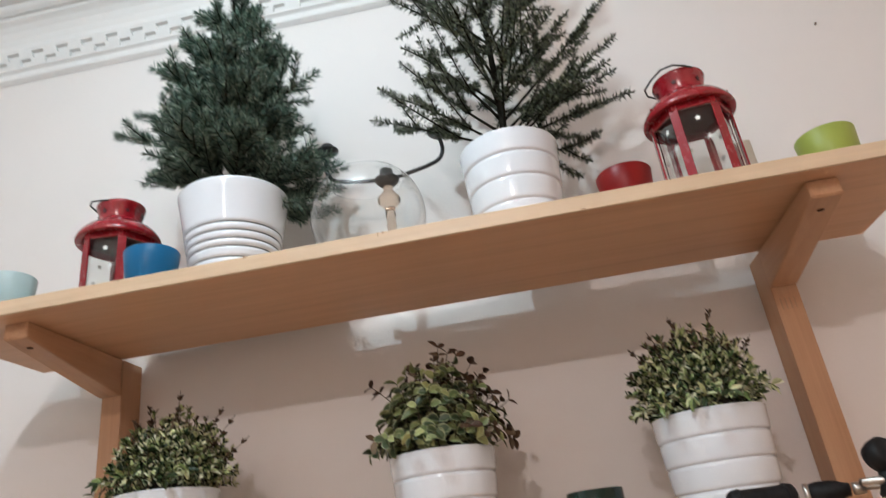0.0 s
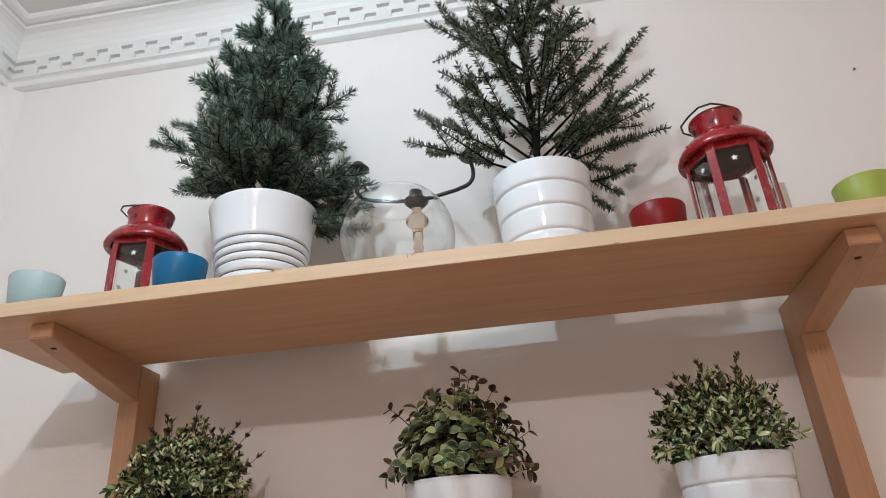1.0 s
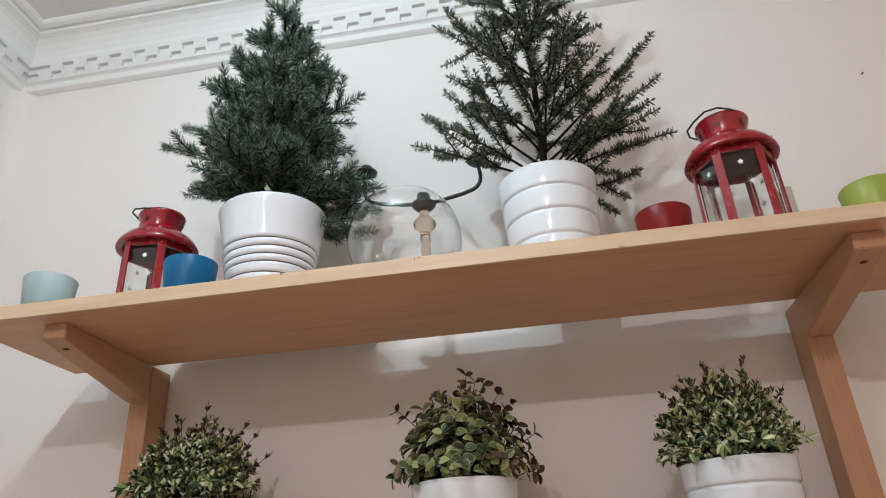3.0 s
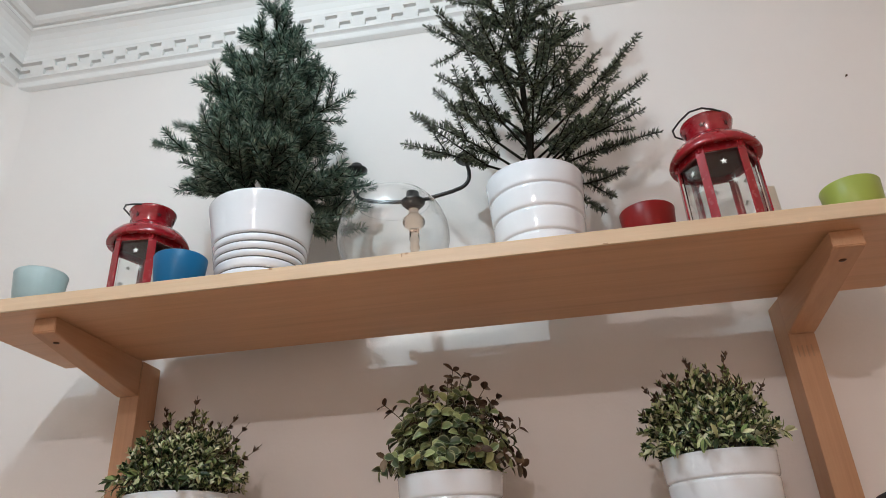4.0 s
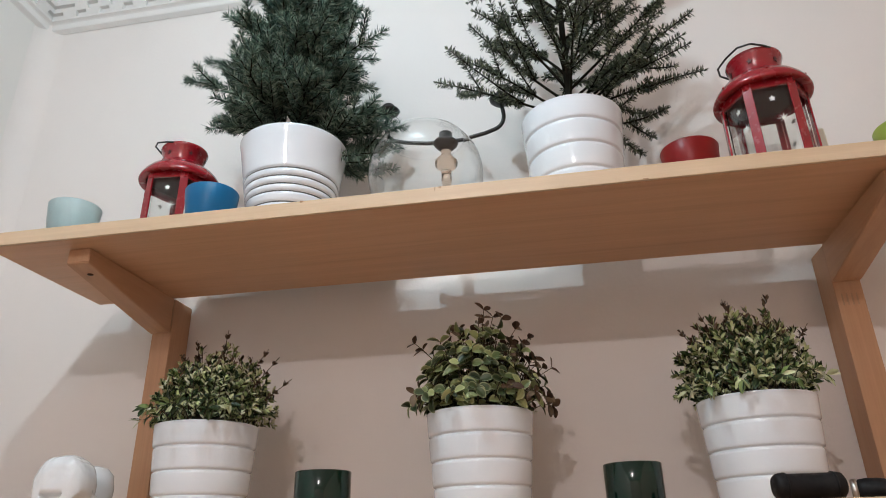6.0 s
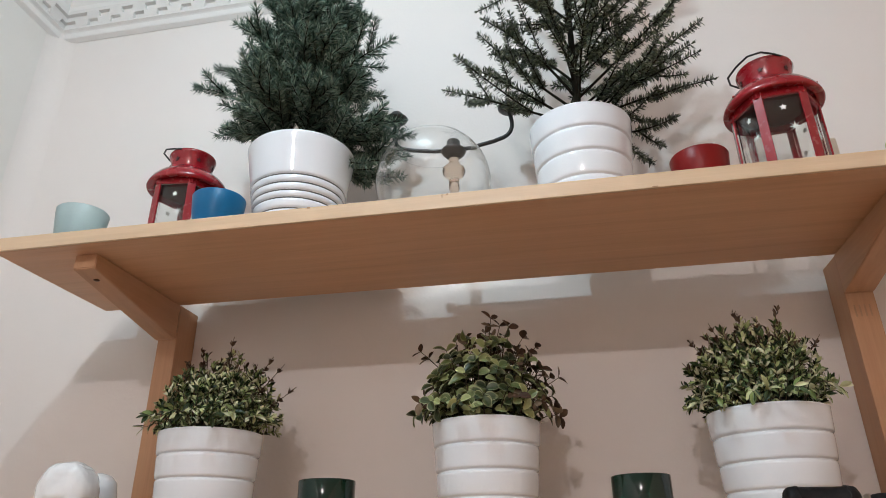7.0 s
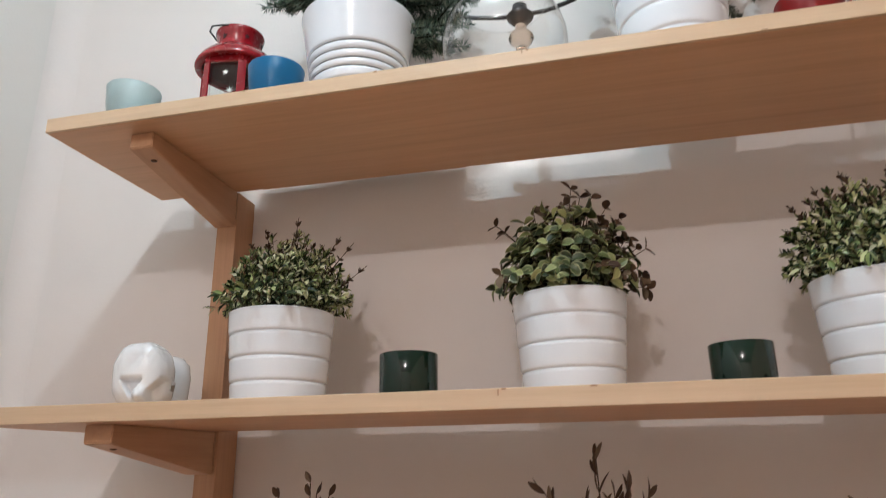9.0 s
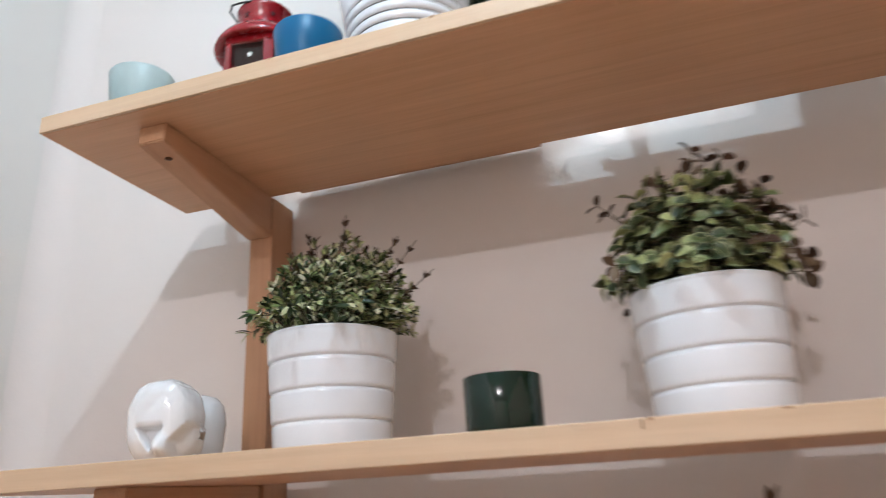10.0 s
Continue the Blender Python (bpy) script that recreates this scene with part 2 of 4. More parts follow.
def tube(points, radius, seg=8, bm=None, taper=1.0):
    made = bm or bmesh.new()
    pts = [Vector(p) for p in points]
    rings = []
    for k, p in enumerate(pts):
        d = (pts[min(k + 1, len(pts) - 1)] - pts[max(k - 1, 0)]).normalized()
        u = d.orthogonal().normalized() if k == 0 else (u - d * u.dot(d)).normalized()
        v = d.cross(u)
        r = radius * (1 + (taper - 1) * k / (len(pts) - 1))
        rings.append([made.verts.new(p + (u * math.cos(2 * math.pi * i / seg) + v * math.sin(2 * math.pi * i / seg)) * r) for i in range(seg)])
    for a, b in zip(rings, rings[1:]):
        for i in range(seg):
            made.faces.new((a[i], a[(i + 1) % seg], b[(i + 1) % seg], b[i]))
    made.faces.new(rings[0][::-1])
    made.faces.new(rings[-1])
    return made


def arc(a, b, c, n=10):
    """Points on a soft bend from a to c, pulled towards b."""
    a, b, c = Vector(a), Vector(b), Vector(c)
    return [a * (1 - s) ** 2 + b * 2 * s * (1 - s) + c * s * s for s in [i / n for i in range(n + 1)]]


# ---- room ----
X_W, X_E, Y_N, Y_S, Z_C = -0.288, 1.85, 0.0, -3.3, 2.768


def setting(name, bm, mat, label, category):
    return tagged(part(name, bm, mat, None, "", False), label, category, "", "structure")


setting("wall_north", box(X_W - 0.1, X_E + 0.1, Y_N, Y_N + 0.1, 0, Z_C + 0.1), WALL, "off-white painted plaster wall behind the shelves", "wall")
setting("wall_west", box(X_W - 0.1, X_W, Y_S, Y_N - 0.0005, 0, Z_C + 0.1), SIDE_WALL, "off-white painted plaster side wall", "wall")
# east and south wall and floor are added unseen as warm reflectors
setting("wall_east", box(X_E, X_E + 0.1, Y_S, Y_N - 0.0005, 0, Z_C + 0.1), WARM_WALL, "unseen wall, apricot to bounce warm light onto the shelves", "wall")
setting("wall_south", box(X_W - 0.1, X_E + 0.1, Y_S - 0.1, Y_S - 0.0005, 0, Z_C + 0.1), DIM_WALL, "unseen wall, beige to set the fill light", "wall")
setting("floor", box(X_W - 0.1, X_E + 0.1, Y_S - 0.1, Y_N + 0.1, -0.1, -0.0005), FLOOR, "unseen wooden floor, brown to bounce warm light upwards", "floor")
setting("ceiling", box(X_W + 0.0005, X_E - 0.0005, Y_S + 0.0005, Y_N - 0.0005, Z_C, Z_C + 0.08), CEIL, "plain white plaster ceiling", "ceiling")

# the plaster runs round the corner in a soft hollow
bm = bmesh.new()
R_CORNER = 0.045
ends = [[bm.verts.new((X_W + R_CORNER * (1 - math.cos(q)), -R_CORNER * (1 - math.sin(q)), z)) for q in [math.pi / 2 * i / 12 for i in range(13)]] for z in (0.001, 2.66)]
for i in range(12):
    bm.faces.new((ends[0][i], ends[0][i + 1], ends[1][i + 1], ends[1][i]))
bmesh.ops.recalc_face_normals(bm, faces=bm.faces)
bmesh.ops.translate(bm, verts=bm.verts, vec=(-0.0003, 0.0003, 0))
tagged(part("wall_corner", bm, WALL, None, "", True), "softly rounded plaster corner between two walls", "wall", "", "structure")

# cornice: (distance from the wall, height), mitred in the corner
CORNICE = [(0.0, 2.640), (0.0095, 2.6455), (0.0105, 2.648), (0.0110, 2.6575), (0.0125, 2.6595), (0.0185, 2.6625), (0.0190, 2.6665),
           (0.0120, 2.6672), (0.0150, 2.6788), (0.0228, 2.6795), (0.0233, 2.6808), (0.0160, 2.6815), (0.0195, 2.6938), (0.0278, 2.6945), (0.0290, 2.6985),
           (0.0300, 2.7010), (0.0280, 2.7030), (0.0290, 2.7130), (0.0330, 2.7260), (0.0400, 2.7390), (0.0480, 2.7475), (0.0560, 2.7520),
           (0.0580, 2.7520), (0.0600, 2.7545), (0.0605, 2.7575), (0.0640, 2.7580), (0.0680, 2.7570), (0.0760, 2.7600), (0.0800, 2.7640), (0.0820, 2.7676), (0.0, 2.7677)]
bm = bmesh.new()
rows = [[bm.verts.new(p) for p in ((X_W + d, Y_S + 0.01, z), (X_W + d, -d - 0.0008, z), (X_E - 0.01, -d - 0.0008, z))] for d, z in CORNICE]
for a, b in zip(rows, rows[1:]):
    for i in range(2):
        bm.faces.new((a[i], a[i + 1], b[i + 1], b[i]))
bmesh.ops.recalc_face_normals(bm, faces=bm.faces)
cornice = setting("cornice", bm, STUCCO, "white stucco cornice with a band of staggered dentils", "cornice")

# ---- shelf unit ----
SHELF_TOPS = (2.019, 1.666, 1.313)
Y_BACK, Y_FRONT, THICK = -0.053, -0.289, 0.019


def shelf_board(top, x0, x1):
    ob = part("shelf_board", box(x0, x1, Y_FRONT + 0.004, Y_BACK, top - THICK, top, 0.0008), WOOD_X, None, "", False)
    # added thin strip whose paler colour stands for the lit front edge
    part("lipping", box(x0, x1, Y_FRONT, Y_FRONT + 0.0038, top - THICK, top, 0.0009), EDGE, ob, "front edge in paler pine for the light falling on it", False)
    return tagged(ob, "pale varnished pine shelf board on wooden brackets", "shelf", "shelf boards")


def chip(board, x, z, w, h):
    """A small dark nick in a board's front edge."""
    part("nick", box(x, x + w, Y_FRONT - 0.0004, Y_FRONT + 0.002, z, z + h, 0.0002), JOINT, board, "dark nick in the edge", False)


def bracket(x0, x1, top):
    """A wedge under the board: deep at the post, slim at its front end."""
    ob = thing("shelf_bracket", (x0, 0, top), "pale pine shelf bracket screwed under the board", "bracket", "shelf brackets")
    bm = bmesh.new()
    side = [(-0.0530, -0.0003), (-0.0530, -0.0555), (-0.0600, -0.0555), (-0.2565, -0.0212), (-0.258, -0.0198), (-0.258, -0.0003)]
    w = x1 - x0
    a = [bm.verts.new((0, y, z)) for y, z in side]
    b = [bm.verts.new((w, y, z)) for y, z in side]
    bm.faces.new(a)
    bm.faces.new(b[::-1])
    for i in range(len(side)):
        j = (i + 1) % len(side)
        bm.faces.new((a[j], a[i], b[i], b[j]))
    bmesh.ops.recalc_face_normals(bm, faces=bm.faces)
    bmesh.ops.bevel(bm, geom=bm.edges[:], offset=0.0011, segments=2, affect="EDGES")
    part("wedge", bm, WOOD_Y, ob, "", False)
    bm = bmesh.new()
    for z0, z1, y in ((-0.014, -0.002, -0.0540), (-0.027, -0.013, -0.0552), (-0.045, -0.026, -0.0543)):
        box(w - 0.0004, w + 0.0014, y - 0.0008, y + 0.0008, z0, z1, 0, bm)
    part("crack", bm, JOINT, ob, "dark crack at the joint", False)
    screw = lathe([(0, -0.0008), (0.0026, -0.0006), (0.0046, 0.0004), (0.0048, 0.0015), (0, 0.002)], 16)
    s = part("screw", screw, SCREW, ob, "dark bronze screw head")
    s.matrix_local = pose(w * 0.5, -0.229, -0.0262, 10, 0, 0)
    return ob


def post(x0, x1):
    ob = thing("shelf_post", ((x0 + x1) / 2, 0, 0), "upright pine post against the wall carrying the shelves", "post", "shelf posts")
    h = (x1 - x0) / 2
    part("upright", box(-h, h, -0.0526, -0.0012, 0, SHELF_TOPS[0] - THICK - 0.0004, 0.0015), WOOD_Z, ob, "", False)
    return ob


board = shelf_board(SHELF_TOPS[0], 0.0, 1.228)
for x, z, w, hh in ((0.595, 2.0140, 0.0012, 0.005), (0.600, 2.0165, 0.0030, 0.0024), (0.43, 2.0168, 0.004, 0.0022), (0.83, 2.0009, 0.006, 0.0012), (0.27, 2.0172, 0.003, 0.0017)):
    chip(board, x, z, w, hh)
board = shelf_board(SHELF_TOPS[1], -0.03, 1.258)
for x, z, w, hh in ((0.556, 1.6590, 0.0016, 0.006), (0.560, 1.6640, 0.004, 0.002), (0.64, 1.6642, 0.006, 0.0016)):
    chip(board, x, z, w, hh)
shelf_board(SHELF_TOPS[2], -0.03, 1.258)
posts = [post(0.101, 0.133), post(1.086, 1.1205)]
for top in SHELF_TOPS:
    for x0, x1 in ((0.100, 0.132) if top == SHELF_TOPS[0] else (0.093, 0.1285), (1.085, 1.1205)):
        bracket(x0, x1, top - THICK)
# finger joint in the post that carries the darker end
bm = bmesh.new()
for i in range(4):
    box(-0.011 + i * 0.006, -0.0092 + i * 0.006, -0.0530, -0.0520, 1.912, 1.928, 0, bm)
part("finger_joint", bm, JOINT, posts[1], "darker finger joint in the timber", False)

TOP, MID, LOW = SHELF_TOPS


# ---- pots ----
def banded(r0, r1, h, bands, wall=0.004):
    """A glazed pot of slightly bulging bands with narrow grooves between them."""
    p = [(0, 0), (r0 - 0.003, 0), (r0, 0.002)]
    for i in range(bands):
        za, zb = h * i / bands, h * (i + 1) / bands
        for s, out in ((0.018, -0.0022), (0.050, -0.0002), (0.09, 0.0003), (0.16, 0.0005), (0.84, 0.0001), (0.93, -0.0002), (0.965, -0.0008), (0.985, -0.0022)):
            z = za + (zb - za) * s
            if i == 0 and s < 0.05 or i == bands - 1 and s > 0.96:
                continue
            p.append((r0 + (r1 - r0) * z / h + out, z))
    p += [(r1 + 0.0002, h - 0.001), (r1 - 0.001, h), (r1 - wall + 0.001, h), (r1 - wall, h - 0.002), (r0 - wall, 0.02), (0, 0.02)]
    return lathe(p, 64)


GROOVES = (0.10, 0.205, 0.31, 0.385, 0.465, 0.545)


def ringed(r0, r1, h, wall=0.004):
    """A pot that is smooth above and has turned rings below."""
    p = [(0, 0), (r0 - 0.003, 0), (r0, 0.002)]
    for f in GROOVES:
        for dz, out in ((-0.0050, 0.0003), (-0.0016, 0.0002), (-0.0008, -0.0012), (0.0008, -0.0012), (0.0016, 0.0002), (0.0050, 0.0003)):
            z = h * f + dz
            p.append((r0 + (r1 - r0) * z / h + out, z))
    p += [(r0 + (r1 - r0) * 0.61, h * 0.61), (r0 + (r1 - r0) * 0.9, h * 0.9), (r1 - 0.0002, h - 0.004), (r1, h - 0.002), (r1 - 0.001, h), (r1 - wall + 0.001, h), (r1 - wall, h - 0.002), (r0 - wall, 0.02), (0, 0.02)]
    return lathe(p, 64)


# ---- needles and leaves ----
def rand_unit(rng, n):
    v = rng.normal(size=(n, 3))
    return v / np.linalg.norm(v, axis=1, keepdims=True)


def needles_mesh(name, base, way, width, rng):
    """Slim three-sided spikes from base points along the given ways."""
    n = len(base)
    d = way / np.linalg.norm(way, axis=1, keepdims=True)
    u = np.cross(d, rand_unit(rng, n))
    u /= np.linalg.norm(u, axis=1, keepdims=True)
    v = np.cross(d, u)
    mid = base + way * 0.45
    verts = np.stack([base, mid + u * width, mid - u * width * 0.5 + v * width * 0.85, mid - u * width * 0.5 - v * width * 0.85, base + way], 1).reshape(-1, 3)
    k = np.arange(n)[:, None] * 5
    f = np.concatenate([k + np.array([[0, 2, 1]]), k + np.array([[0, 3, 2]]), k + np.array([[0, 1, 3]]), k + np.array([[4, 1, 2]]), k + np.array([[4, 2, 3]]), k + np.array([[4, 3, 1]])])
    me = bpy.data.meshes.new(name)
    me.from_pydata(verts.tolist(), [], f.tolist())
    return me


def clothe(rng, pts, per_m, length, spread, store, bare=0.0):
    """Scatter needles round a twig given by its points."""
    pts = np.array([tuple(p) for p in pts])
    for a, b in zip(pts[int(bare * (len(pts) - 1)):], pts[int(bare * (len(pts) - 1)) + 1:]):
        seg = b - a
        L = np.linalg.norm(seg)
        n = max(2, int(L * per_m))
        ax = seg / L
        base = a + seg * rng.random((n, 1))
        rad = np.cross(ax, rand_unit(rng, n))
        rad /= np.linalg.norm(rad, axis=1, keepdims=True)
        way = (ax * (1 - spread) + rad * spread + np.array([0, 0, 0.10]))
        way /= np.linalg.norm(way, axis=1, keepdims=True)
        store.append((base, way * length * (0.65 + 0.6 * rng.random((n, 1)))))
    tip, ax = pts[-1], (pts[-1] - pts[-2]) / np.linalg.norm(pts[-1] - pts[-2])
    n = 9
    way = ax * 0.95 + rand_unit(rng, n) * 0.38
    store.append((np.repeat(tip[None], n, 0), way * length * 0.75))


def little_tree(name, place, pot_bm, pot_h, rim, label, tips, trunk_top, needle, seed, side, mat, dens, spread, rise, step, thick):
    """A potted artificial tree: trunk, limbs to the given tips, side twigs, needles."""
    rng = np.random.default_rng(seed)
    ob = thing(name, place, label, "plant", "potted trees")
    part("pot", pot_bm, WHITE, ob, "glossy white ceramic pot")
    part("soil", lathe([(0, pot_h - 0.022), (rim * 0.5, pot_h - 0.020), (rim - 0.006, pot_h - 0.024), (rim - 0.006, pot_h - 0.030), (0, pot_h - 0.03)], 32), SOIL, ob, "dark filling")
    wood_bm = bmesh.new()
    trunk = arc((0, 0, pot_h - 0.03), (0.004, -0.003, (pot_h + trunk_top) / 2), (0.0, 0.0, trunk_top), 12)
    tube(trunk, 0.0055, 8, wood_bm, 0.3)
    store = []
    clothe(rng, trunk[5:], dens * 0.8, needle, spread, store)
    for k, (x, y, z) in enumerate(tips):
        r = math.hypot(x, y)
        root = max(pot_h + 0.008, min(z - rise * r - 0.01, trunk_top - 0.03))
        a, c = Vector((0, 0, root)), Vector((x, y, z))
        b = a.lerp(c, 0.5) + Vector((rng.normal() * 0.012, rng.normal() * 0.012, -0.02 if z < pot_h + 0.06 else 0.012))
        limb = arc(a, b, c, 10)
        limb_bm = bmesh.new()
        tube(limb, 0.0022, 5, limb_bm, 0.4)
        clothe(rng, limb, dens, needle, spread, store, 0.2 * rise + 0.1)
        d = (c - a).normalized()
        s = 0.35
        while s < 0.93:
            p = limb[int(s * 10)]
            for sign in (-1, 1):
                w = d.cross(Vector((rng.normal() * 0.5, rng.normal() * 0.5, 1))).normalized() * sign
                ln = side * (1.15 - s) * (0.7 + 0.6 * rng.random()) * (0.6 + r * 3)
                q = p + (d * 0.75 + w * 0.65 + Vector((0, 0, 0.12 + 0.2 * rng.normal()))) * ln
                twig = arc(p, p.lerp(q, 0.5) + Vector((0, 0, -0.004)), q, 4)
                tube(twig, 0.0014, 4, limb_bm, 0.5)
                clothe(rng, twig, dens, needle * 0.95, spread, store)
            s += step
        part("branch", limb_bm, BARK, ob)
    part("trunk", wood_bm, BARK, ob, "dark brown trunk")
    base, way = np.concatenate([b for b, _ in store]), np.concatenate([w for _, w in store])
    me = needles_mesh("needles", base, way, thick, rng)
    n = mesh_part("needles", me, mat, ob, "", False)
    n["kind"] = "stuff"
    return ob


def cone_tips(rng, n, z0, z1, r0, r1, up):
    """Limb tips on a rough cone, evenly turned, unevenly long."""
    out = []
    for i in range(n):
        s = (i + 0.5) / n
        a = i * 2.39996 + rng.normal() * 0.25
        r = (r0 + (r1 - r0) * s) * (0.72 + 0.4 * rng.random())
        out.append((r * math.cos(a), r * math.sin(a), z0 + (z1 - z0) * s + up * r + rng.normal() * 0.008))
    return out


rng = np.random.default_rng(5)
FIR_AT = (0.373, -0.188, TOP)
fir_tips = cone_tips(rng, 46, 0.165, 0.415, 0.124, 0.078, 0.2)
fir_tips += [(0.0, -0.100, 0.225), (0.035, -0.100, 0.285), (-0.04, -0.100, 0.255), (0.055, -0.090, 0.200), (-0.055, -0.085, 0.190), (0.0, -0.085, 0.345), (0.132, 0.09, 0.182), (0.126, 0.08, 0.140), (0.140, 0.09, 0.222), (0.02, 0, 0.485), (-0.03, 0.01, 0.475), (0, -0.02, 0.515), (0.05, 0, 0.455), (-0.055, 0, 0.445), (0.01, 0.03, 0.47), (-0.015, -0.03, 0.455), (-0.180, -0.01, 0.284), (-0.150, 0.02, 0.212), (-0.143, -0.02, 0.306), (0.138, 0.02, 0.198), (0.128, 0.0, 0.335), (0.135, 0.03, 0.155), (0.100, -0.03, 0.250), (-0.1, 0.02, 0.41), (-0.128, 0.01, 0.215), (0.122, -0.01, 0.185)]
fir = little_tree("fir_tree", FIR_AT, ringed(0.0535, 0.0755, 0.138), 0.138, 0.0755, "dense blue-green artificial fir tree in a white ringed pot",
            fir_tips, 0.51, 0.0140, 11, 0.080, FIR, 2900, 0.60, 0.6, 0.2, 0.00066)
for f in GROOVES:
    r, z = 0.0535 + 0.022 * f, 0.138 * f
    part("groove_line", lathe([(r - 0.0016, z - 0.0007), (r - 0.0006, z - 0.0007), (r - 0.0006, z + 0.0007), (r - 0.0016, z + 0.0007)], 64), GROOVE, fir, "thin grey line in a groove of the pot")
rng = np.random.default_rng(9)
SPRUCE_AT = (0.7645, -0.188, TOP)
spruce_tips = [p for p in cone_tips(rng, 30, 0.195, 0.56, 0.130, 0.075, 0.35) if p[2] > 0.30 or p[0] > -0.02]
spruce_tips += [(-0.186, 0.03, 0.250), (-0.145, 0.0, 0.262), (-0.120, -0.03, 0.32), (-0.140, 0.01, 0.46), (0.185, 0.02, 0.205), (0.178, 0.0, 0.290), (0.185, 0.01, 0.378),
                (0.130, 0.03, 0.158), (0.150, -0.04, 0.22)]
little_tree("spruce_tree", SPRUCE_AT, banded(0.056, 0.0665, 0.132, 4), 0.132, 0.0665, "small artificial spruce with open dark branches in a white banded pot",
            spruce_tips, 0.66, 0.0094, 12, 0.110, SPRUCE, 2300, 0.78, 1.0, 0.33, 0.00078)


def leaf_data(length, width, n=4, fold=0.25, droop=0.2):
    """A pointed leaf blade folded along its midrib, with an edge attribute; it grows along y."""
    verts, faces, edge = [], [], []
    for i in range(n + 1):
        s = i / n
        w = width * math.sin(math.pi * min(1, s * 0.93 + 0.03)) ** 0.7
        z = -droop * length * s * s
        verts += [(q * w, s * length, z + fold * w * abs(q) ** 1.5) for q in (-1, -0.72, 0, 0.72, 1)]
        edge += [1.0, 0.45, 0.0, 0.45, 1.0] if 0 < i < n else [1.0, 0.9, 0.8, 0.9, 1.0] if i else [0.3] * 5
    for i in range(n):
        a = i * 5
        faces += [(a + k, a + k + 1, a + k + 6, a + k + 5) for k in range(4)]
    return verts, faces, edge


def leaves_mesh(name, blade, poses, rims=False):
    v0 = np.array(blade[0])
    f0 = np.array(blade[1])
    v = np.concatenate([v0 @ np.array(m.to_3x3()).T + np.array(m.translation) for m in poses])
    f = np.concatenate([f0 + k * len(v0) for k in range(len(poses))])
    me = bpy.data.meshes.new(name)
    me.from_pydata(v.tolist(), [], f.tolist())
    if rims:
        me.attributes.new("edge", "FLOAT", "POINT").data.foreach_set("value", [e ** 4 * 0.62 for e in blade[2]] * len(poses))
    return me


def blade_pose(rng, at, way, size, out=0.9):
    """A leaf at a point of its stem, its upper face turned up and out of the bush."""
    y = Vector(way).normalized()
    face = Vector((at[0], at[1], 0)).normalized() * out + Vector((rng.normal() * 0.4, rng.normal() * 0.4, 0.55))
    x = y.cross(face).normalized()
    z = x.cross(y)
    m = Matrix((x, y, z)).transposed().to_4x4()
    return Matrix.Translation(at) @ m @ Matrix.Diagonal((size, size, size, 1))


HERB_POT = banded(0.0550, 0.0645, 0.1135, 4)
HERB_MESH = bpy.data.meshes.new("pot")
HERB_POT.to_mesh(HERB_MESH)
HERB_POT.free()


def herb_base(name, place, label, group):
    ob = thing(name, place, label, "plant", group)
    mesh_part("pot", HERB_MESH, WHITE, ob, "glossy white ceramic pot with grooved bands")
    part("soil", lathe([(0, 0.132), (0.02, 0.130), (0.04, 0.121), (0.052, 0.110), (0.0585, 0.100), (0.0585, 0.094), (0, 0.094)], 32), SOIL, ob, "dark mossy filling")
    return ob


def sprigs(rng, n, r, h, lean):
    """Stems that rise from the pot and spread into a rounded bush."""
    out = []
    for i in range(n):
        a, s = i * 2.39996, math.sqrt((i + 0.5) / n)
        root = Vector((0.045 * s * math.cos(a), 0.045 * s * math.sin(a), 0.098))
        top = Vector((r * s * math.cos(a) + lean[0], r * s * math.sin(a) + lean[1], (0.116 if s < 0.9 else 0.108) + h * math.sqrt(max(0.0, 1 - (s * 0.995) ** 2)) * (0.68 + 0.48 * rng.random())))
        if top.y < 0:
            top.y *= 0.74
        out.append(arc(root, root.lerp(top, 0.6) + Vector((0, 0, 0.018)), top, 8))
    # a few sprigs hang over the front of the rim
    for i in range(8):
        a, q = math.radians(-158 + 19 * i + 5 * rng.normal()), r * (0.90 + 0.16 * rng.random())
        top = Vector((q * math.cos(a), q * math.sin(a), 0.121 + 0.012 * rng.random()))
        out.append(arc((top.x * 0.5, top.y * 0.5, 0.105), top * 0.75 + Vector((0, 0, 0.045)), top, 8))
    return out


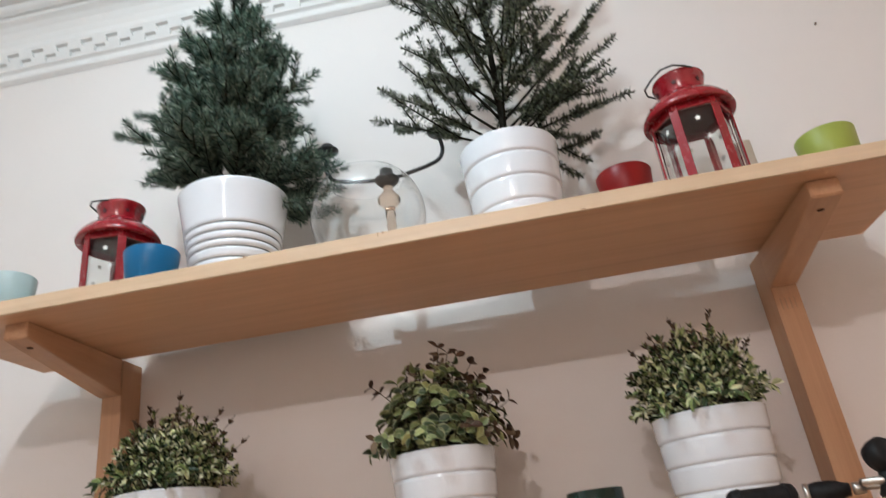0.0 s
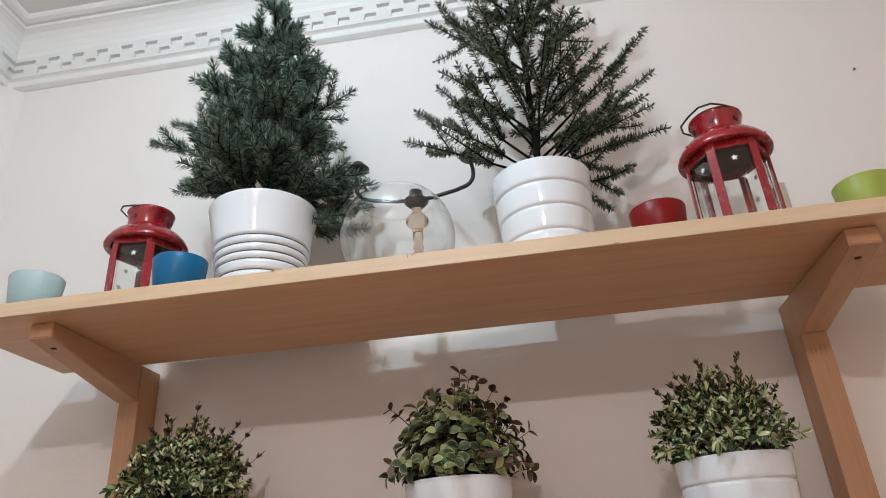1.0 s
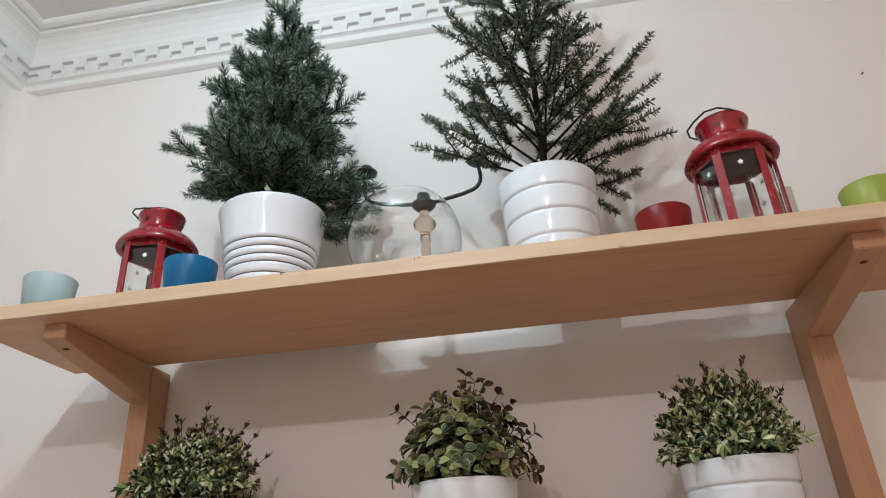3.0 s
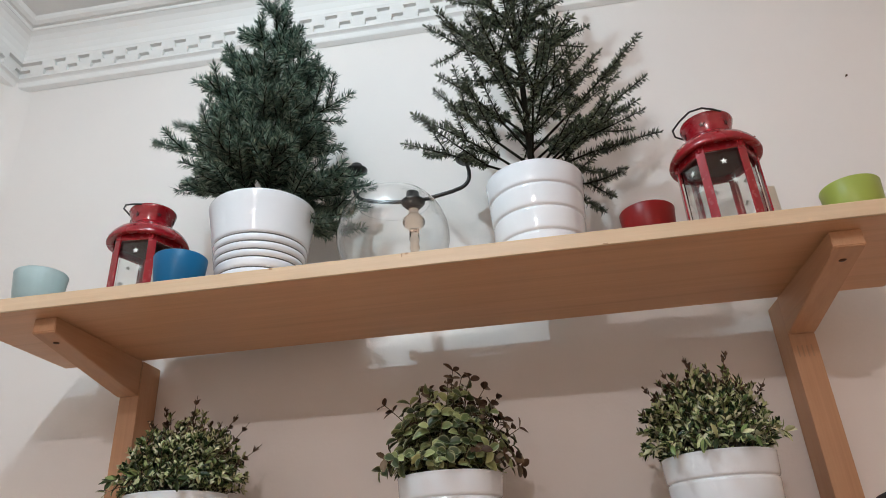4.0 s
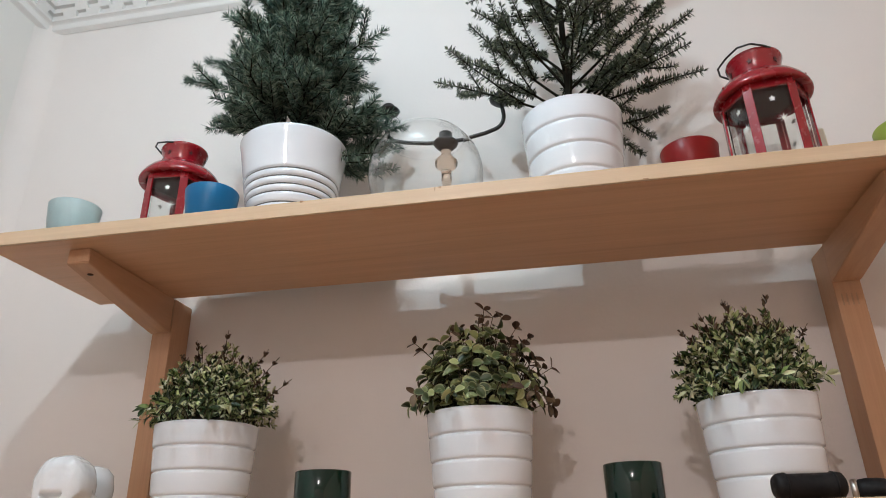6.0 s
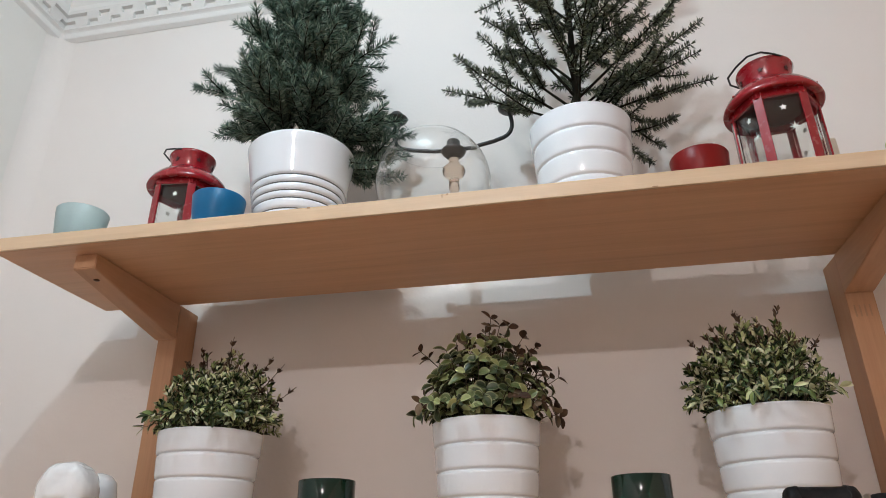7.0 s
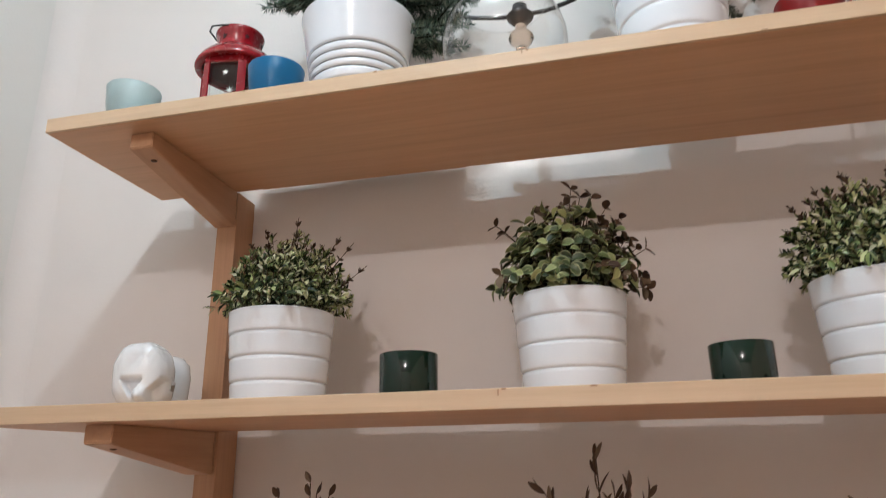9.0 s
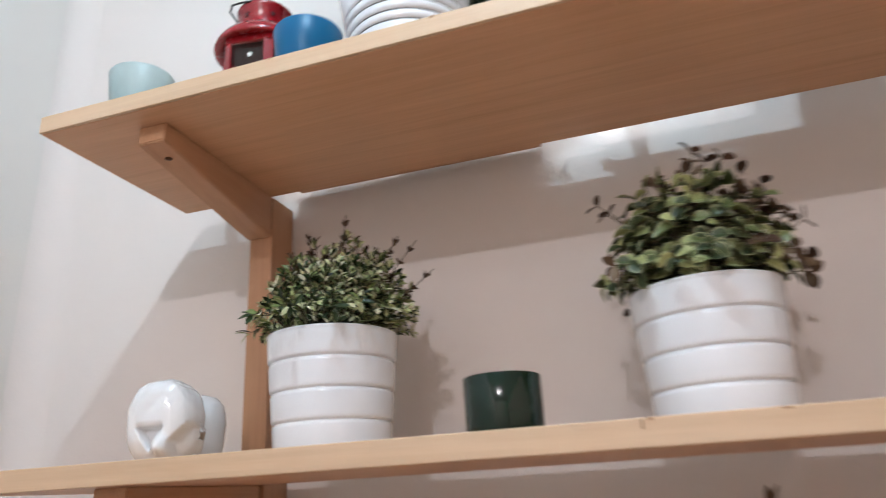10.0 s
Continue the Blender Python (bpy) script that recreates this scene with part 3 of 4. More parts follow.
def thyme(place, seed, label, r, h, lean, extras):
    rng = np.random.default_rng(seed)
    ob = herb_base("thyme_plant", place, label, "potted herbs")
    bm = bmesh.new()
    green, brown = [], []
    stems = sprigs(rng, 165, r, h, lean)
    stems += [arc((0, 0, 0.1), (x * 0.6, y * 0.6, z * 0.8), (x, y, z), 8) for x, y, z in extras]
    for k, st in enumerate(stems):
        tube(st, 0.0007, 4, bm, 0.6)
        tall = k >= 173
        hung = 165 <= k < 173
        for j in range(7 if hung else 2, 9):
            p = st[j].lerp(st[j - 1], rng.random())
            ax = (st[j] - st[j - 1]).normalized()
            for t in range(16 if tall else 3 if hung else 6 if j < 8 else 9):
                rad = ax.cross(Vector(rng.normal(size=3))).normalized()
                q = p.lerp(st[j - 1], rng.random()) if tall else p + ax * 0.005 * rng.random()
                m = blade_pose(rng, q, rad * 0.9 + ax * (0.6 if j < 8 else 1.2) + Vector((0, 0, 0.25)), (0.62 if tall else 1.5 if hung else 0.75) + (0.3 if tall else 0.5) * rng.random())
                (brown if (tall and j > 4) or (j > 6 and st[8].z > 0.185 and rng.random() < 0.35) else green).append(m)
    part("stem", bm, STEM, ob, "thin brown stems")["kind"] = "stuff"
    blade = leaf_data(0.0078, 0.00175, 3, 0.3, 0.2)
    for nm, ps, mt in (("foliage", green, THYME), ("sprig", brown, THYME_TIPS)):
        o = mesh_part(nm, leaves_mesh(nm, blade, ps), mt, ob, "", False)
        o["kind"] = "stuff"
    return ob


thyme((0.267, -0.150, MID), 21, "artificial thyme bush with small pale-edged leaves in a white banded pot", 0.082, 0.088, (0.004, 0.0),
      [(0.02, -0.01, 0.240), (-0.03, 0.0, 0.228), (0.07, 0.01, 0.215), (0.110, 0.0, 0.170), (0.1, -0.02, 0.195), (-0.055, 0.01, 0.215)])
thyme((0.937, -0.143, MID), 22, "artificial thyme bush with reddish sprig tips in a white banded pot", 0.080, 0.095, (-0.004, 0.0),
      [(0.035, 0.0, 0.235), (-0.015, 0.0, 0.237), (0.0, 0.01, 0.228), (-0.045, 0.0, 0.222), (-0.07, 0.01, 0.205), (-0.082, 0.0, 0.175), (0.075, 0.0, 0.20)])


def oregano(place, seed):
    rng = np.random.default_rng(seed)
    ob = herb_base("oregano_plant", place, "artificial oregano bush with round grey-green leaves in a white banded pot", "potted herbs")
    meshes = []
    for i in range(4):
        blade = leaf_data(0.0140 + 0.0012 * i, 0.0056 + 0.0004 * i, 6, 0.3 + 0.16 * i, 0.2 + 0.12 * i)
        me = bpy.data.meshes.new("leaf")
        me.from_pydata(blade[0], [], blade[1])
        me.attributes.new("edge", "FLOAT", "POINT").data.foreach_set("value", [e ** 4 * 0.62 for e in blade[2]])
        me.materials.append(OREGANO)
        me.shade_smooth()
        meshes.append(me)
    bm = bmesh.new()
    brown, rest = [], []
    n = 112
    stems = sprigs(rng, n, 0.084, 0.098, (0.005, 0))
    n = len(stems)
    stems += [arc((0, 0, 0.1), (x * 0.5, y * 0.5, z * 0.85), (x, y, z), 8) for x, y, z in ((0.012, -0.01, 0.243), (0.022, 0.0, 0.236), (0.002, 0.01, 0.232), (0.035, -0.02, 0.226), (-0.078, -0.01, 0.205), (-0.070, 0.0, 0.198), (-0.022, 0.0, 0.222), (0.05, 0.0, 0.218), (0.065, 0.0, 0.205), (0.09, 0, 0.165))]
    count = 0
    for k, st in enumerate(stems):
        tube(st, 0.0008, 5, bm, 0.6)
        for j in (2, 4, 6, 8) if k % 2 else (3, 5, 7, 8):
            ax = (st[j] - st[j - 1]).normalized()
            side = ax.cross(Vector(rng.normal(size=3))).normalized()
            for sign in (-1, 1):
                m = blade_pose(rng, st[j], side * sign * 0.95 + ax * (0.25 if j < 8 else 0.6), 0.75 + 0.4 * rng.random())
                if (k >= n and j > 3) or (k < n * 0.3 and j > 6 and k % 3 == 0) or (st[8].x > 0.038 and j > 5 and k % 3 != 1) or (st[8].x < -0.055 and j > 6 and k % 2):
                    brown.append(m @ Matrix.Diagonal((0.75, 0.8, 0.8, 1)))
                elif count >= 300 or k % 2 == 0:
                    rest.append(m)
                else:
                    leaf = new("leaf", meshes[count % 4])
                    leaf.parent = ob
                    leaf.matrix_local = m
                    count += 1
    part("stem", bm, STEM, ob, "thin brown stems")["kind"] = "stuff"
    o = mesh_part("sprig", leaves_mesh("sprig", leaf_data(0.0165, 0.0062, 4, 0.3, 0.1), brown), THYME_TIPS, ob, "reddish-brown young leaves", False)
    o["kind"] = "stuff"
    if rest:
        o = mesh_part("foliage", leaves_mesh("foliage", leaf_data(0.0150, 0.0060, 5, 0.4, 0.25), rest, True), OREGANO_BUSH, ob, "", False)
        o["kind"] = "stuff"
    return ob


oregano((0.6195, -0.143, MID), 31)


def long_leaf(place, seed, label, extras, n, long=0.021, wide=0.0036):
    """The bushy tops of the plants that stand on the lowest board."""
    rng = np.random.default_rng(seed)
    ob = herb_base("olive_sprig_plant", place, label, "plants on the lowest board")
    bm = bmesh.new()
    leaves = []
    stems = sprigs(rng, n, 0.075, 0.085, (0, 0))
    stems += [arc((0, 0, 0.1), (x * 0.4, y * 0.4, z * 0.8), (x, y, z), 8) for x, y, z in extras]
    for st in stems:
        tube(st, 0.0010, 5, bm, 0.6)
        for j in (3, 4, 5, 6, 7, 8):
            ax = (st[j] - st[j - 1]).normalized()
            for t in range(2):
                side = ax.cross(Vector(rng.normal(size=3))).normalized()
                leaves.append(blade_pose(rng, st[j], side * 0.5 + ax, 0.8 + 0.4 * rng.random()))
    part("stem", bm, STEM, ob, "thin brown stems")["kind"] = "stuff"
    o = mesh_part("foliage", leaves_mesh("foliage", leaf_data(long, wide, 4, 0.3, 0.1), leaves), THYME_TIPS, ob, "", False)
    o["kind"] = "stuff"
    return ob


long_leaf((0.325, -0.17, LOW), 41, "leafy dark plant in a white banded pot on the lowest board", [(-0.002, 0, 0.270), (-0.039, 0, 0.254), (0.021, 0, 0.256), (0.048, 0, 0.242), (0.006, 0, 0.258)], 26, 0.012, 0.0030)
long_leaf((0.640, -0.17, LOW), 42, "tall dark sprigs in a white banded pot on the lowest board", [(-0.003, 0, 0.290), (0.025, 0, 0.258), (-0.057, 0.0, 0.257), (0.045, 0.01, 0.252), (-0.015, 0, 0.245), (0.08, 0, 0.232), (0.012, 0.02, 0.25)], 26)

long_leaf((0.935, -0.17, LOW), 43, "brown-tipped leafy plant in a white banded pot on the lowest board", [(-0.058, 0, 0.246), (-0.050, 0.01, 0.240), (-0.02, 0, 0.236), (0.02, 0, 0.24)], 26, 0.012, 0.0030)


# ---- lanterns ----
def star(r, inner, pts, depth, bm=None, m=None):
    made = bm or bmesh.new()
    ring = []
    for i in range(pts * 2):
        a, q = math.pi * i / pts + math.pi / 2, r if i % 2 == 0 else inner
        ring.append((q * math.cos(a), q * math.sin(a)))
    mm = m or Matrix()
    f = [made.verts.new(mm @ Vector((x, -depth, z))) for x, z in ring]
    b = [made.verts.new(mm @ Vector((x, 0, z))) for x, z in ring]
    made.faces.new(f)
    made.faces.new(b[::-1])
    for i in range(len(ring)):
        j = (i + 1) % len(ring)
        made.faces.new((f[j], f[i], b[i], b[j]))
    return made


def lantern(place, turn, swing, label):
    ob = thing("lantern", place, label, "lantern", "red lanterns", turn)
    R = 0.0515
    part("base", lathe([(0, 0), (0.056, 0), (0.0575, 0.003), (0.0575, 0.010), (0.054, 0.013), (0.046, 0.0135), (0, 0.0135)], 48), RED, ob)
    corner = [(R * math.cos(math.radians(60 * i)), R * math.sin(math.radians(60 * i))) for i in range(6)]
    for i, (x, y) in enumerate(corner):
        p = part("post", box(-0.0058, 0.0058, -0.0012, 0.0012, 0.0135, 0.144, 0.0005), RED, ob, "", False)
        p.matrix_local = pose(x, y, 0, 0, 0, 60 * i + 90)
    ap = R * math.cos(math.pi / 6)
    for i in range(6):
        g = part("pane", box(-0.0205, 0.0205, -0.0006, 0.0006, 0.014, 0.143), PANE, ob, "clear glass pane", False)
        a = 60 * i + 30
        g.matrix_local = pose((ap - 0.003) * math.cos(math.radians(a)), (ap - 0.003) * math.sin(math.radians(a)), 0, 0, 0, a + 90)
        g.visible_shadow = False
        s = part("printed_star", star(0.0050, 0.0021, 5, 0.0003), PAINT_WHITE, g, "white printed star", False)
        s.matrix_local = pose(0.001, -0.0007, 0.118)
        fl = star(0.0085, 0.0012, 4, 0.0003)
        star(0.0075, 0.0011, 4, 0.0003, fl, pose(0, 0, 0, 0, 45, 0))
        s = part("printed_snowflake", fl, PAINT_WHITE, g, "white printed snowflake", False)
        s.matrix_local = pose(0.009, -0.0007, 0.088)
    part("top_ring", lathe([(0.0535, 0.133), (0.0550, 0.134), (0.0550, 0.144), (0.0490, 0.144), (0.0490, 0.134), (0.0535, 0.133)], 6), RED, ob, "", False)
    part("roof", lathe([(0.050, 0.1425), (0.0585, 0.1405), (0.0605, 0.1415), (0.0612, 0.1440), (0.0600, 0.1485), (0.0560, 0.1555), (0.0500, 0.1625), (0.0420, 0.1685), (0.0350, 0.1725), (0.0315, 0.1750), (0.0305, 0.1775),
                        (0.0290, 0.1775), (0.0300, 0.1735), (0.034, 0.1705), (0.042, 0.1660), (0.049, 0.159), (0.050, 0.1425)], 56), RED, ob)
    part("roof_lining", lathe([(0.0, 0.158), (0.03, 0.155), (0.047, 0.1455), (0.0485, 0.144), (0.03, 0.161), (0, 0.163)], 40), DARK_RED, ob, "inside of the roof, its shade in the dark red")
    part("chimney", lathe([(0.0300, 0.1755), (0.0302, 0.179), (0.0312, 0.186), (0.0332, 0.194), (0.0352, 0.1995), (0.0358, 0.2020), (0.0352, 0.2045), (0.0320, 0.2065), (0.020, 0.2095), (0.0, 0.2105), (0, 0.208), (0.026, 0.203), (0.0270, 0.178), (0.0300, 0.1755)], 48), RED, ob)
    # solid dark stars stand for the shade in the vent holes
    for i in range(6):
        a = math.radians(60 * i + 10)
        part("cut_out", star(0.0042, 0.0018, 5, 0.0012, None, pose(0.0318 * math.cos(a), 0.0318 * math.sin(a), 0.188, 12, 0, 60 * i + 100)), DARK_RED, ob, "dark star standing for a shaded vent hole", False)
    for i in range(6):
        a = math.radians(60 * i + 30)
        part("rivet", lathe([(0, 0.0006), (0.0016, 0.0003), (0.0018, -0.001), (0, -0.001)], 10, None, (0.0565 * math.cos(a), 0.0565 * math.sin(a), 0.1552)), RED, ob)
    w = bmesh.new()
    loop = [Vector((-0.0355, 0, 0)), Vector((-0.036, 0, 0.012)), Vector((-0.034, 0, 0.028)), Vector((-0.022, 0, 0.039)), Vector((0, 0, 0.041)), Vector((0.022, 0, 0.039)), Vector((0.034, 0, 0.028)), Vector((0.036, 0, 0.012)), Vector((0.0355, 0, 0))]
    tube(loop, 0.0014, 8, w)
    h = part("handle", w, BLACK, ob, "black wire handle")
    h.matrix_local = pose(0, 0, 0.2025, 0, 0, swing) @ pose(0, 0, 0, 84, 0, 0)
    part("tealight", lathe([(0, 0.0136), (0.019, 0.0136), (0.0195, 0.029), (0.018, 0.029), (0.0175, 0.026), (0, 0.026)], 32), STEEL, ob, "small tealight in a metal cup")
    return ob


lantern((0.156, -0.122, TOP), 8, -96, "red enamelled metal lantern with glass panes beside a blue glass cup")
lantern((1.014, -0.170, TOP), -6, -62, "red enamelled metal lantern with glass panes beside a red glass cup")


# ---- glass cups ----
def cup(name, place, r, h, mat, label):
    b = r * 0.84
    bm = lathe([(0, 0), (b - 0.004, 0), (b - 0.001, 0.0012), (b, 0.004), (b + (r - b) * 0.55, h * 0.5), (r - 0.0002, h - 0.0015), (r - 0.0010, h - 0.0002), (r - 0.0022, h - 0.0004), (r - 0.003, h - 0.003), (b - 0.0025, 0.009), (b - 0.008, 0.007), (0, 0.0065)], 56)
    ob = part(name, bm, mat)
    ob.location = place
    return tagged(ob, label, "candle holder", "frosted glass cups")


cup("candle_cup", (0.089, -0.250, TOP), 0.0335, 0.048, AQUA, "pale aqua frosted glass candle cup on the top shelf")
cup("candle_cup", (0.290, -0.250, TOP), 0.0345, 0.047, BLUE, "deep blue frosted glass candle cup in front of a lantern")
cup("candle_cup", (0.897, -0.230, TOP), 0.0340, 0.0465, REDCUP, "dark red frosted glass candle cup beside a lantern")
cup("candle_cup", (1.153, -0.200, TOP), 0.0350, 0.064, LIME, "lime green frosted glass candle cup on the top shelf")


def tumbler(place):
    r, h = 0.0312, 0.046
    ob = thing("candle_glass", place, "dark green glass candle holder filled with green wax", "candle holder", "green glasses")
    glass = lathe([(0, 0), (r - 0.004, 0), (r - 0.001, 0.001), (r - 0.0004, 0.004), (r, h - 0.001), (r - 0.0008, h), (r - 0.0018, h - 0.0006), (r - 0.0024, h - 0.006), (r - 0.0026, 0.008), (r - 0.008, 0.006), (0, 0.0055)], 56)
    part("glass", glass, GREEN_GLASS, ob, "clear dark green glass")
    wax = lathe([(0, 0.0060), (r - 0.0085, 0.0065), (r - 0.0045, 0.0090), (r - 0.0045, h - 0.0090), (r - 0.0058, h - 0.0100), (0.004, h - 0.0105), (0, h - 0.0104)], 48)
    part("wax", wax, GREEN_WAX, ob, "dark green candle wax")
    part("wick", tube([(0, 0, h - 0.0106), (0.0006, 0, h - 0.006), (0.0014, 0.0004, h - 0.0035)], 0.0007, 6), BLACK, ob, "short black wick")
    return ob


tumbler((0.4515, -0.220, MID))
tumbler((0.7885, -0.180, MID))

# pale candle block behind the lantern
ob = part("candle_block", box(-0.011, 0.011, -0.011, 0.011, 0, 0.135, 0.003), WAX, None, "", False)
ob.location = (1.098, -0.090, TOP)
tagged(ob, "pale wax block candle standing behind the red lantern", "candle")

# ---- glass bowl and candelabra ----
prof = []
for i in range(25):
    a = math.radians(-64 + (46 + 64) * i / 24)
    prof.append((0.0775 * math.cos(a), 0.0700 + 0.0775 * math.sin(a)))
z0 = prof[0][1]
inner = [(r * 0.992, 0.070 + (z - 0.070) * 0.992) for r, z in prof][::-1]
re, ze = prof[-1][0], prof[-1][1] - z0 + 0.002
lip = [(re - 0.00025, ze + 0.0003), (re - 0.0005, ze + 0.0005), (re - 0.0009, ze + 0.0005), (re - 0.0011, ze + 0.0003)]
bowl = part("glass_bowl", lathe([(0, 0.0008), (prof[0][0] - 0.004, 0.0004)] + [(r, z - z0 + 0.002) for r, z in prof] + lip + [(r, z - z0 + 0.002) for r, z in inner] + [(prof[0][0] - 0.006, 0.0035), (0, 0.0035)], 72), BOWL)
bowl.location = (0.566, -0.195, TOP)
bowl.visible_shadow = False
tagged(bowl, "round clear glass bowl with a wide open rim", "bowl")

cb = thing("candelabra", (0.578, -0.094, TOP), "black metal candelabra with an amber glass stem behind a glass bowl", "candle holder")
part("foot", lathe([(0, 0), (0.034, 0), (0.035, 0.002), (0.020, 0.006), (0.008, 0.010), (0, 0.010)], 40), BLACK, cb)
stem = [(0, 0.009), (0.0075, 0.010)]
for i in range(9):
    z = 0.014 + i * 0.0105
    stem += [(0.0062, z), (0.0080, z + 0.0035), (0.0080, z + 0.0065), (0.0062, z + 0.0100)]
stem += [(0.0080, 0.118), (0.0075, 0.132), (0.010, 0.136), (0.0165, 0.143), (0.0180, 0.148), (0.0165, 0.153), (0.010, 0.160), (0.0078, 0.163), (0.0085, 0.172), (0, 0.173)]
part("stem", lathe(stem, 32), AMBER, cb, "turned amber glass stem")
part("hub", lathe([(0, 0.170), (0.010, 0.172), (0.0185, 0.181), (0.0195, 0.184), (0.0185, 0.186), (0.011, 0.189), (0.0105, 0.202), (0.0085, 0.203), (0.008, 0.196), (0, 0.196)], 32), BLACK, cb)
for ex, ez in ((-0.092, 0.252), (0.0885, 0.248)):
    sgn = 1 if ex > 0 else -1
    pts = [(sgn * 0.008, 0, 0.186), (ex * 0.35, 0, 0.188), (ex * 0.7, 0, 0.194)] + arc((ex * 0.8, 0, 0.197), (ex * 1.06, 0, 0.202), (ex * 1.03, 0, 0.228), 8) + [(ex, 0, ez - 0.004)]
    part("arm", tube(pts, 0.0032, 10), BLACK, cb)
    part("drip_tray", lathe([(0, -0.004), (0.012, -0.003), (0.0175, 0.002), (0.018, 0.004), (0.0155, 0.0045), (0.009, 0.003), (0.009, 0.014), (0.0075, 0.014), (0.007, 0.004), (0, 0.004)], 32, None, (ex, 0, ez)), BLACK, cb)

# ---- porcelain ornament ----
bm = bmesh.new()
bmesh.ops.create_icosphere(bm, subdivisions=6, radius=1.0)


def soft_step(a, b, v):
    u = min(1.0, max(0.0, (v - a) / (b - a)))
    return u * u * (3 - 2 * u)


for v in bm.verts:
    p = v.co.copy()
    q = Vector([math.copysign(abs(c) ** 0.66, c) for c in p])
    x, z = (q.x * 0.6 + p.x * 0.4) * 0.0300, q.z * 0.039 + 0.039
    x *= 1.04 - 0.10 * soft_step(0.045, 0.078, z)
    y = q.y * 0.030 + max(0.0, p.y) * 0.010
    if p.y < 0.1:
        # hollow with a brow above it, wider at its top than at its foot
        half = 0.0010 + 0.0120 * min(1.0, max(0.0, (z - 0.0125) / 0.020))
        y += 0.0115 * soft_step(half + 0.0008, half - 0.0018, abs(x + 0.001)) * soft_step(0.009, 0.013, z) * soft_step(0.0335, 0.0310, z)
        # knob at the foot, a cut beside it, a shallow slanting groove above
        y -= 0.0120 * math.exp(-((x - 0.011) / 0.0072) ** 2 - ((z - 0.012) / 0.0085) ** 2)
        edge = 0.0170 + max(0.0, z - 0.020) * 0.85
        y += 0.0150 * soft_step(edge - 0.0008, edge + 0.0012, x) * soft_step(0.036, 0.033, z) * soft_step(0.004, 0.006, z)
        y += 0.0016 * math.exp(-((x - 0.002 - (z - 0.055) * 0.5) / 0.0065) ** 2 - ((z - 0.054) / 0.010) ** 2)
    v.co = Vector((x, y, z)) + p.normalized() * 0.0010 * noise.noise(p * 2.2 + Vector((3, 1, 7))) + p.normalized() * 0.0007 * soft_step(0.035, 0.05, z) * noise.noise(p * 5.0)
    v.co.z = max(0.0, v.co.z)
orn = thing("porcelain_ornament", (0.119, -0.205, MID), "", "", "", 12)
part("body", bm, PORCELAIN, orn)
part("foot", lathe([(0, 0), (0.021, 0), (0.0225, 0.001), (0.0225, 0.004), (0.020, 0.006), (0, 0.006)], 36), PORCELAIN, orn)
tagged(orn, "glossy white porcelain ornament with carved hollows", "ornament")
bm = lathe([(0, 0), (0.020, 0), (0.023, 0.003), (0.027, 0.020), (0.0285, 0.045), (0.026, 0.062), (0.018, 0.071), (0.008, 0.074), (0, 0.0745)], 40)
orn = part("porcelain_jar", bm, PORCELAIN)
orn.location = (0.098, -0.128, MID)
tagged(orn, "small rounded white porcelain jar beside an ornament", "jar")

# unseen blade added at the top board's back, shaped to cast the gap's shadow
sn = thing("gap_shadow_blade", (0.552, -0.050, TOP), "unseen flat dark blade added at the board's back to cast a shadow", "candle snuffer")
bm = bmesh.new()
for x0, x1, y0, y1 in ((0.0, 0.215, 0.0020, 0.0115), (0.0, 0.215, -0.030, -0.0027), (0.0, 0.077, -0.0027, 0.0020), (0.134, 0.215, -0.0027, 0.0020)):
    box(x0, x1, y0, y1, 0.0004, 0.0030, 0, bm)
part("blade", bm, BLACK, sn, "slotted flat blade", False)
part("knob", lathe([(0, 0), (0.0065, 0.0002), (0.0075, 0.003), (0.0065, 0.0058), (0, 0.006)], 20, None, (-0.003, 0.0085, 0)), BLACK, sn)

# unseen narrow strip added along the board's back to keep light from the gap
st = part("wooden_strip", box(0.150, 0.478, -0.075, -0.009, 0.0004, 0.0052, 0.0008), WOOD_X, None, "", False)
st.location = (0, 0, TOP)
tagged(st, "unseen flat strip added at the board's back to block light", "strip")

# ---- tools on the middle board ----
grip = thing("tool_grip", (0.941, -0.262, MID), "thick black rubber tool handle lying on the board", "tool", "tools", 4)
g = part("grip", lathe([(0, -0.034), (0.009, -0.034), (0.0115, -0.031), (0.0122, -0.026), (0.0115, -0.022), (0.0112, 0.0), (0.0115, 0.017), (0.0122, 0.021), (0.0112, 0.026), (0.008, 0.0285), (0, 0.0285)], 28), RUBBER, grip)
g.matrix_local = pose(0, 0, 0.0122, 0, 90, 0)
for s in (-0.024, 0.019):
    g = part("ring", lathe([(0.0108, -0.0012), (0.0124, -0.0008), (0.0124, 0.0008), (0.0108, 0.0012)], 28), RUBBER, grip)
    g.matrix_local = pose(s, 0, 0.0124, 0, 90, 0)

drv = thing("screwdriver", (1.040, -0.172, MID), "black-handled screwdriver with a steel shaft", "tool", "tools", -18)
g = part("handle", lathe([(0, -0.016), (0.009, -0.016), (0.0112, -0.013), (0.0122, -0.006), (0.0118, 0.006), (0.0105, 0.012), (0.0080, 0.018), (0.0065, 0.024), (0, 0.025)], 24), RUBBER, drv)
g.matrix_local = pose(-0.012, 0, 0.0122, 0, 90, 0)
g = part("ferrule", lathe([(0, 0), (0.0062, 0), (0.0066, 0.004), (0.0058, 0.012), (0, 0.0125)], 20), STEEL, drv)
g.matrix_local = pose(0.014, 0, 0.0122, 0, 90, 0)
g = part("end_cap", lathe([(0, -0.004), (0.0105, -0.004), (0.0121, -0.002), (0.0121, 0.002), (0, 0.003)], 24), STEEL, drv, "pale steel end cap")
